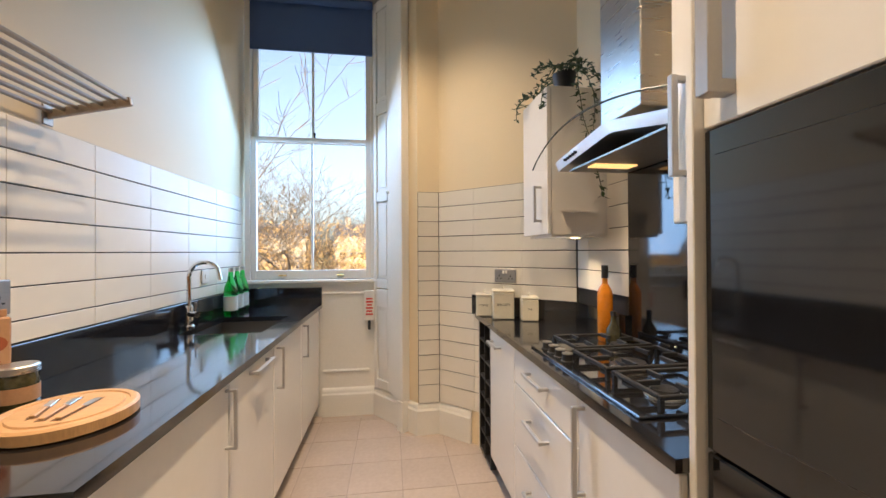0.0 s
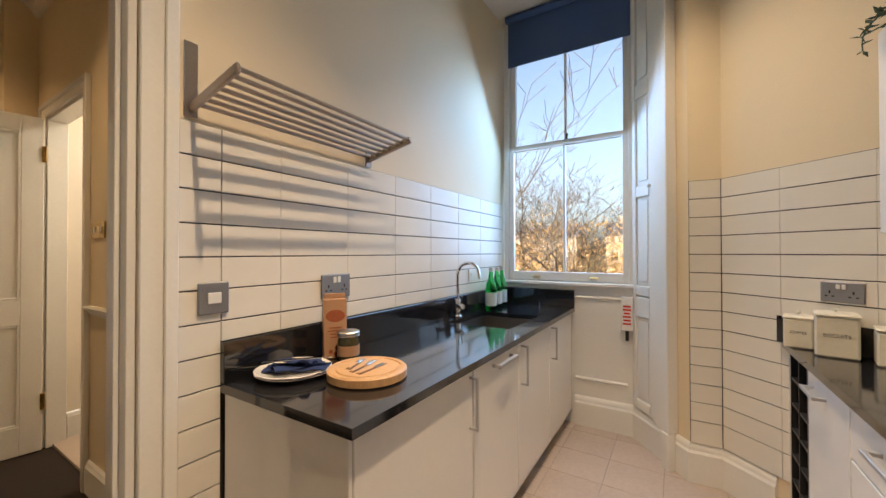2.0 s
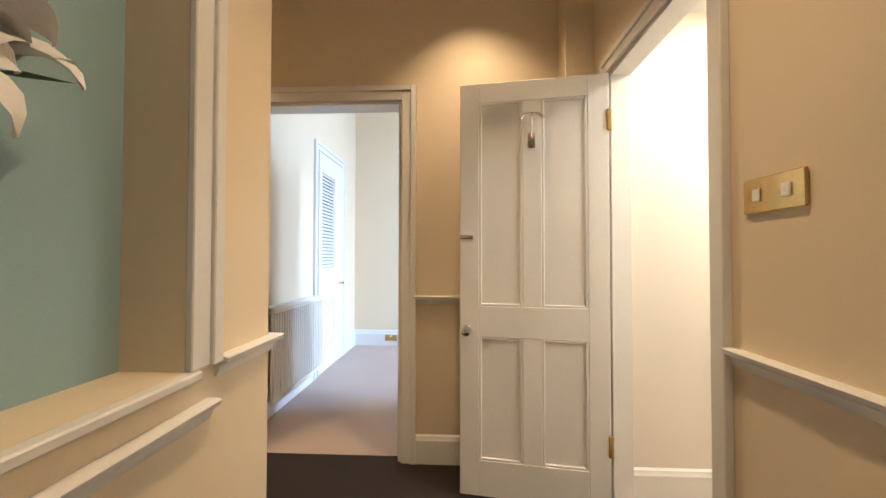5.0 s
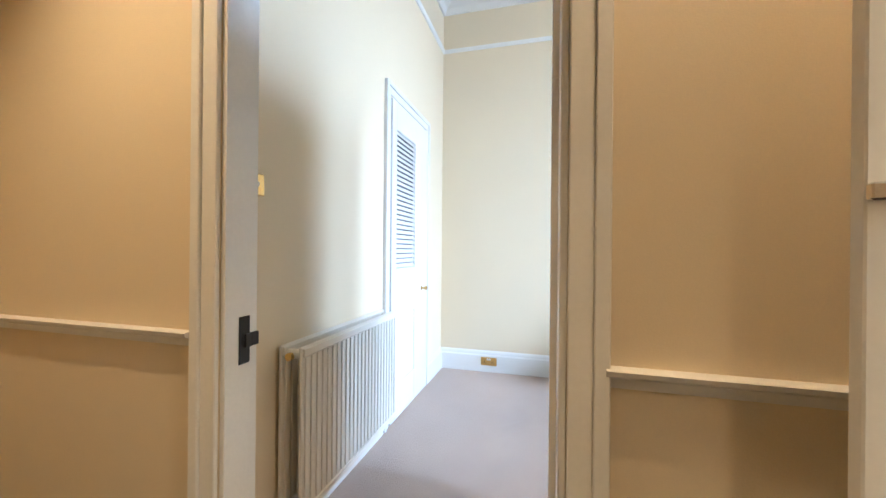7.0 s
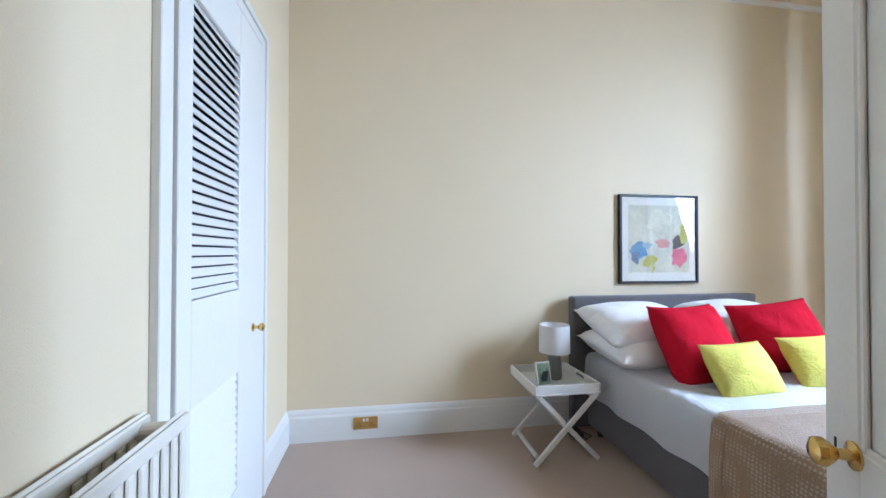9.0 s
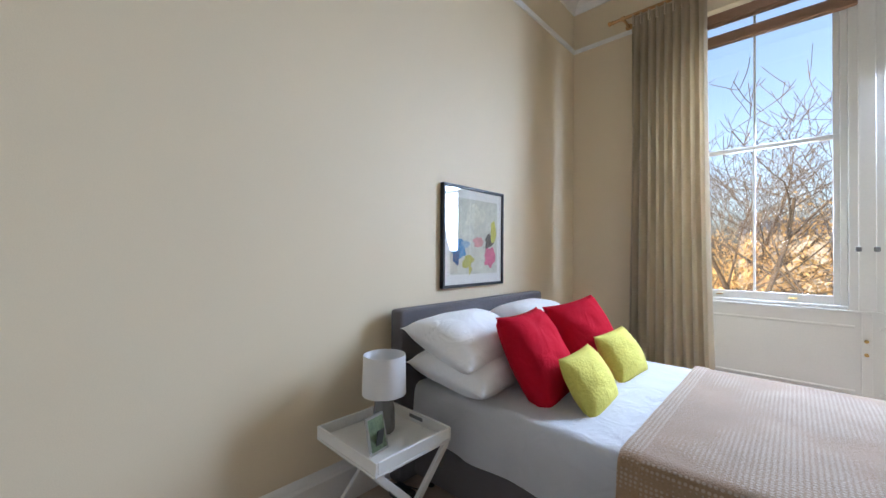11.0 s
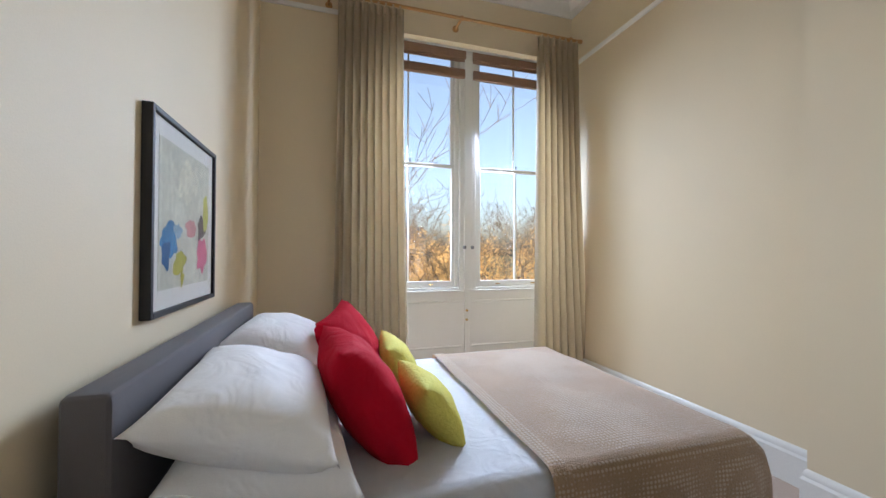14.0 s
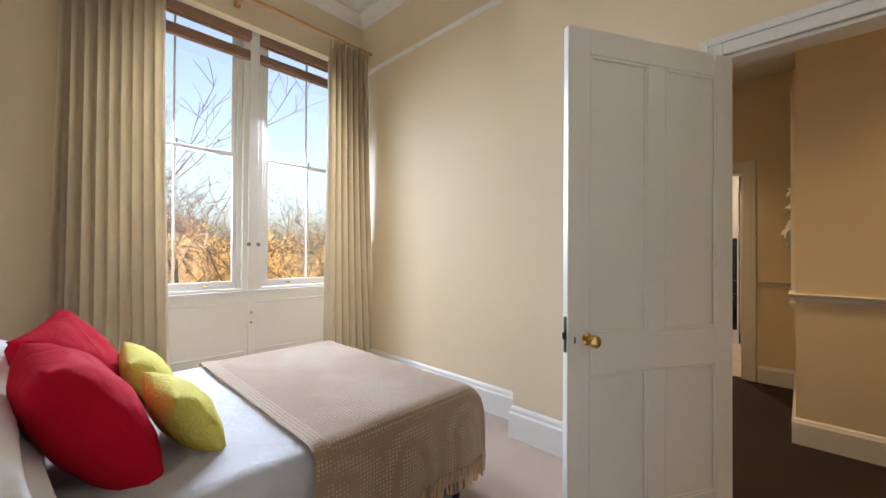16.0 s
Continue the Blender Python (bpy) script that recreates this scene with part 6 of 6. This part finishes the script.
curtain("curtain", -5.20, -4.62, 3.06, 3.545, 0.015, 9, 1.0, (-0.04, 0.06))
curtain("curtain", -3.23, -2.75, 3.06, 3.545, 0.015, 7, 5.0, (-0.02, 0.14))
po = thing("curtain_pole", "pine curtain pole with turned ends on wooden brackets", "curtain pole", (-4.05, 3.06, 3.57))
bm = bmesh.new()
rod(bm, (-5.36, 3.06, 3.575), (-2.74, 3.06, 3.575), 0.015, n=14)
part("pole", bm, M_pole, po)
for x, s in ((-5.36, -1), (-2.74, 1)):
    bm = bmesh.new()
    lathe(bm, 0, 0, [(0.016, 0), (0.022, 0.006), (0.014, 0.014), (0.022, 0.03), (0.018, 0.045), (0.0, 0.052)], 16)
    bmesh.ops.transform(bm, matrix=pose(x, 3.06, 3.575, 0, 90 * s, 0), verts=bm.verts)
    part("finial", bm, M_pole, po)
for x in (-4.05, -5.27, -2.83):
    bm = bmesh.new()
    rod(bm, (x, 3.249, 3.575), (x, 3.06, 3.575), 0.013)
    rod(bm, (x, 3.249, 3.575), (x, 3.235, 3.575), 0.032)
    rod(bm, (x - 0.012, 3.06, 3.575), (x + 0.012, 3.06, 3.575), 0.024)
    part("bracket", bm, M_pole, po)
for x0, x1 in ((-4.90, -3.69), (-3.60, -2.50)):
    bl = thing("venetian_blind", "tan wooden venetian blind drawn up at the window head", "blind", ((x0 + x1) / 2, 3.93, 3.7), "tan window blinds")
    part("headrail", boxes((x0, 3.90, 3.66, x1, 3.955, 3.765), bevel=0.004), M_tan_blind, bl)
    for i in range(6):
        part("slat", boxes((x0 + 0.01, 3.905, 3.455 + i * 0.014, x1 - 0.01, 3.955, 3.458 + i * 0.014 + 0.006)), M_tan_blind, bl)
    part("bottom_rail", boxes((x0 + 0.01, 3.902, 3.43, x1 - 0.01, 3.957, 3.452), bevel=0.004), M_tan_blind, bl)
    part("valance", boxes((x0 + 0.01, 3.925, 3.635, x1 - 0.01, 3.95, 3.659)), M_tan_blind, bl)
for x in (-3.70, -3.60):
    single("shutter_knob", boxes((x - 0.018, 3.89, 1.37, x + 0.018, 3.919, 1.41), bevel=0.006), M_grey_pot, "small grey latch on the window mullion", "latch", (x, 3.9, 1.37), "window latches")
for z in (0.52, 0.63):
    bm = bmesh.new()
    rod(bm, (-3.655, 3.955, z), (-3.655, 3.935, z), 0.014)
    single("panel_knob", bm, M_brass, "small brass knob on the white window panelling", "knob", (-3.655, 3.94, z), "panel knobs")


# ---- outside: bare autumn trees, hedge and far houses ----
def tree(x, y, h, seed, thick=0.17):
    rnd = random.Random(seed)
    t = thing("tree", "tall bare autumn tree in low sun", "tree", (x, y, -5.0), "trees outside")
    limbs = bmesh.new()
    twigs = bmesh.new()
    def grow(p, d, ln, r, depth):
        pts, rs = [p.copy()], [r]
        k = 4
        for i in range(k):
            d = (d + Vector((rnd.uniform(-.16, .16), rnd.uniform(-.16, .16), rnd.uniform(-.03, .12)))).normalized()
            p = p + d * ln / k
            pts.append(p.copy())
            rs.append(r * (1 - 0.5 * (i + 1) / k))
        tube(limbs if depth < 2 else twigs, pts, [max(q_, 0.012 if depth < 4 else 0.0075) for q_ in rs], 7 if depth < 2 else (4 if depth < 3 else 3))
        if depth < 6:
            for _ in range(3 if depth < 4 else 2):
                q = pts[rnd.randint(2, k)]
                nd_ = (d * 0.55 + Vector((rnd.uniform(-1, 1), rnd.uniform(-1, 1), rnd.uniform(-.25, .75)))).normalized()
                grow(q, nd_, ln * rnd.uniform(.55, .78), rs[-1] * 0.85, depth + 1)
    grow(Vector((x, y, -5.0)), Vector((0, 0, 1)), h * 0.42, thick, 0)
    part("trunk", limbs, M_bark, t)
    part("crown", twigs, M_bark, t)


for x, y, h, s in ((-1.4, 14, 11, 1), (1.8, 15, 9.8, 2), (5.5, 20, 10, 3), (-4.6, 13, 13, 4), (-7.5, 16, 13, 5), (-10.5, 15, 13, 6), (-2.8, 19, 13, 7), (0.5, 22, 11, 8), (-6.0, 20, 13, 9), (-13.5, 20, 13, 10), (8.5, 25, 12, 11), (3.6, 14, 9, 12), (-9, 24, 12, 14), (-17, 22, 13, 15)):
    tree(x, y, h, s)


def thicket(name, label, x0, x1, y0, y1, z0, z1, count, seed):
    """A hedge of many fine golden twigs and leaves."""
    rnd = random.Random(seed)
    bm = bmesh.new()
    for _ in range(count):
        x, y = rnd.uniform(x0, x1), rnd.uniform(y0, y1)
        topz = z0 + (z1 - z0) * (0.55 + 0.45 * noise.noise((x * 0.35, y * 0.35, seed)))
        z = z0 + (topz - z0) * rnd.random()
        d = Vector((rnd.uniform(-1, 1), rnd.uniform(-1, 1), rnd.uniform(-.4, 1.0))).normalized()
        ln = rnd.uniform(.25, .8)
        s = d.cross(Vector((0, 0, 1))).normalized() * rnd.uniform(.008, .02)
        p = Vector((x, y, z))
        a = [bm.verts.new(q) for q in (p - s, p + s, p + d * ln)]
        bm.faces.new(a)
        if rnd.random() < 0.6:
            for k in (0.4, 0.75):
                q = p + d * ln * k
                e = Vector((rnd.uniform(-1, 1), rnd.uniform(-1, 1), rnd.uniform(-.5, 1))).normalized()
                f = e.cross(d).normalized() * rnd.uniform(.02, .05)
                b_ = [bm.verts.new(w) for w in (q, q + e * .10 + f, q + e * .18, q + e * .10 - f)]
                bm.faces.new(b_)
    ob = mesh_ob(name, bm, M_gold, (0, 0, 0), soft=False)
    return tagged(ob, label, "shrubs", kind="stuff")


thicket("hedge", "golden lit autumn shrubs beyond the garden", -20, 14, 16, 21, -3.5, 5.0, 36000, 2)
thicket("hedge", "golden lit autumn shrubs further off", -34, 26, 28, 40, -4, 7.5, 22000, 7)
for x, y, w, h in ((-24, 84, 14, 9.5), (-6, 90, 12, 10.0), (10, 86, 13, 9.8)):
    hs = thing("far_house", "distant stone house with a slate roof behind the trees", "house", (x, y, -5), "far houses")
    part("wall", boxes((x - w / 2, y, -5, x + w / 2, y + 9, h - 5)), M_stone, hs)
    bm = bmesh.new()
    a = [bm.verts.new(p) for p in ((x - w / 2 - .3, y - .3, h - 5), (x + w / 2 + .3, y - .3, h - 5), (x + w / 2 + .3, y + 9.3, h - 5), (x - w / 2 - .3, y + 9.3, h - 5), (x - w / 2 - .3, y + 4.5, h - 1.8), (x + w / 2 + .3, y + 4.5, h - 1.8))]
    for f in ((0, 1, 5, 4), (2, 3, 4, 5), (1, 2, 5), (3, 0, 4), (3, 2, 1, 0)):
        bm.faces.new([a[k] for k in f])
    part("roof", bm, M_slate, hs)
    part("chimney", boxes((x - w / 3, y + 4, h - 2.5, x - w / 3 + 1.2, y + 5.2, h - 0.3)), M_stone, hs)
    for i in range(4):
        for z in (-3.2, -0.4):
            part("window", boxes((x - w / 2 + 1.2 + i * (w - 2.4) / 4, y - 0.05, z, x - w / 2 + 2.4 + i * (w - 2.4) / 4, y - 0.01, z + 1.7)), M_blackglass, hs)

# ---- tiles: pieces of walls and floor, last ----
tile_meshes = {}


def tile_mesh(w, h, t, material, bevel=0.0012):
    key = (round(w, 3), round(h, 3), round(t, 3), material.name)
    if key not in tile_meshes:
        e = bevel
        me = bpy.data.meshes.new("tile")
        vs = [(-w / 2, 0, -h / 2), (w / 2, 0, -h / 2), (w / 2, 0, h / 2), (-w / 2, 0, h / 2), (-w / 2, -t + e, -h / 2), (w / 2, -t + e, -h / 2), (w / 2, -t + e, h / 2), (-w / 2, -t + e, h / 2), (-w / 2 + e, -t, -h / 2 + e), (w / 2 - e, -t, -h / 2 + e), (w / 2 - e, -t, h / 2 - e), (-w / 2 + e, -t, h / 2 - e)]
        fs = [(3, 2, 1, 0), (8, 9, 10, 11)]
        for a, b in ((0, 4), (4, 8)):
            for k in range(4):
                fs.append((a + k, a + (k + 1) % 4, b + (k + 1) % 4, b + k))
        me.from_pydata(vs, [], fs)
        me.materials.append(material)
        tile_meshes[key] = me
    return tile_meshes[key]


def wall_tiles(backing, start, along, cuts, rows, gap_h=0.005, gap_v=0.0014):
    """Tiles on a wall face: start is its foot, along its run, seen from the right-hand side of the run turned back."""
    d = Vector(along).normalized()
    rz = math.atan2(d.y, d.x)
    for a, b in zip(cuts, cuts[1:]):
        for z0, z1 in zip(rows, rows[1:]):
            me = tile_mesh(b - a - gap_v, z1 - z0 - gap_h, 0.009, M_tile)
            ob = new("tile", me)
            p = Vector(start) + d * (a + b) / 2
            ob.matrix_world = Matrix.Translation((p.x, p.y, (z0 + z1) / 2)) @ Matrix.Rotation(rz, 4, 'Z') @ Matrix.Translation((0, -0.002, 0))
            ob.parent = backing


PITCH = 0.1072
zs_hi = [1.037] + [1.75 - PITCH * k for k in range(6, -1, -1)]
zs_hi = [z for z in zs_hi if z >= 1.036]
zs_low = [0.001] + [1.75 - PITCH * k for k in range(16, -1, -1)]
gw = built("tiling_bed_west", boxes((0.0005, 0.748, 0.0, 0.002, 3.249, 1.751)), M_grout)
wall_tiles(gw, (0.0, 0, 0), (0, 1, 0), [0.878, 1.098, 1.4435, 1.789, 2.1345, 2.48, 2.8255, 3.171, 3.249], [z for z in zs_hi])
wall_tiles(gw, (0.0, 0, 0), (0, 1, 0), [0.75, 0.876], zs_low)
A, B_ = Vector((1.52, 2.85, 0)), Vector((2.247, 2.169, 0))
gn = built("tiling_bed_northeast", prism(bmesh.new(), [(1.362, 2.838), (1.5205, 2.848), (2.245, 2.169), (2.245, 2.1665), (1.5195, 2.8458), (1.362, 2.8358)], 0.225, 1.751), M_grout)
run = (B_ - A).length
zs_ne = [0.226] + [z for z in (1.75 - PITCH * k for k in range(14, -1, -1)) if z > 0.25]
wall_tiles(gn, (1.36, 2.838, 0), (0.16, 0.01, 0), [0.004, 0.154], zs_ne)
wall_tiles(gn, (A.x, A.y, 0), (B_ - A), [0.006, 0.30, 0.645, run - 0.012], zs_ne)
ge = built("tiling_bed_east", boxes((2.2452, 1.692, 1.02, 2.2465, 2.166, 1.751)), M_grout)
wall_tiles(ge, (2.2465, 2.16, 0), (0, -1, 0), [0.0, 0.12, 0.466], [z for z in zs_ne if z > 1.0])
gf = built("floor", boxes((-0.074, -1.3, -0.0055, 2.247, 3.25, -0.003)), M_floor_grout)
FT = 0.302
for i in range(9):
    for j in range(16):
        x0, y0 = -0.28 + i * FT, -1.40 + j * FT
        x1, y1 = x0 + FT, y0 + FT
        xa, xb, ya, yb = max(x0, -0.074), min(x1, 2.246), max(y0, -1.299), min(y1, 3.249)
        if xb - xa < 0.02 or yb - ya < 0.02:
            continue
        me = tile_mesh(xb - xa - 0.003, yb - ya - 0.003, 0.006, M_floor_tile)
        ob = new("tile", me)
        ob.matrix_world = Matrix.Translation(((xa + xb) / 2, (ya + yb) / 2, -0.006)) @ Matrix.Rotation(radians(-90), 4, 'X')
        ob.parent = gf
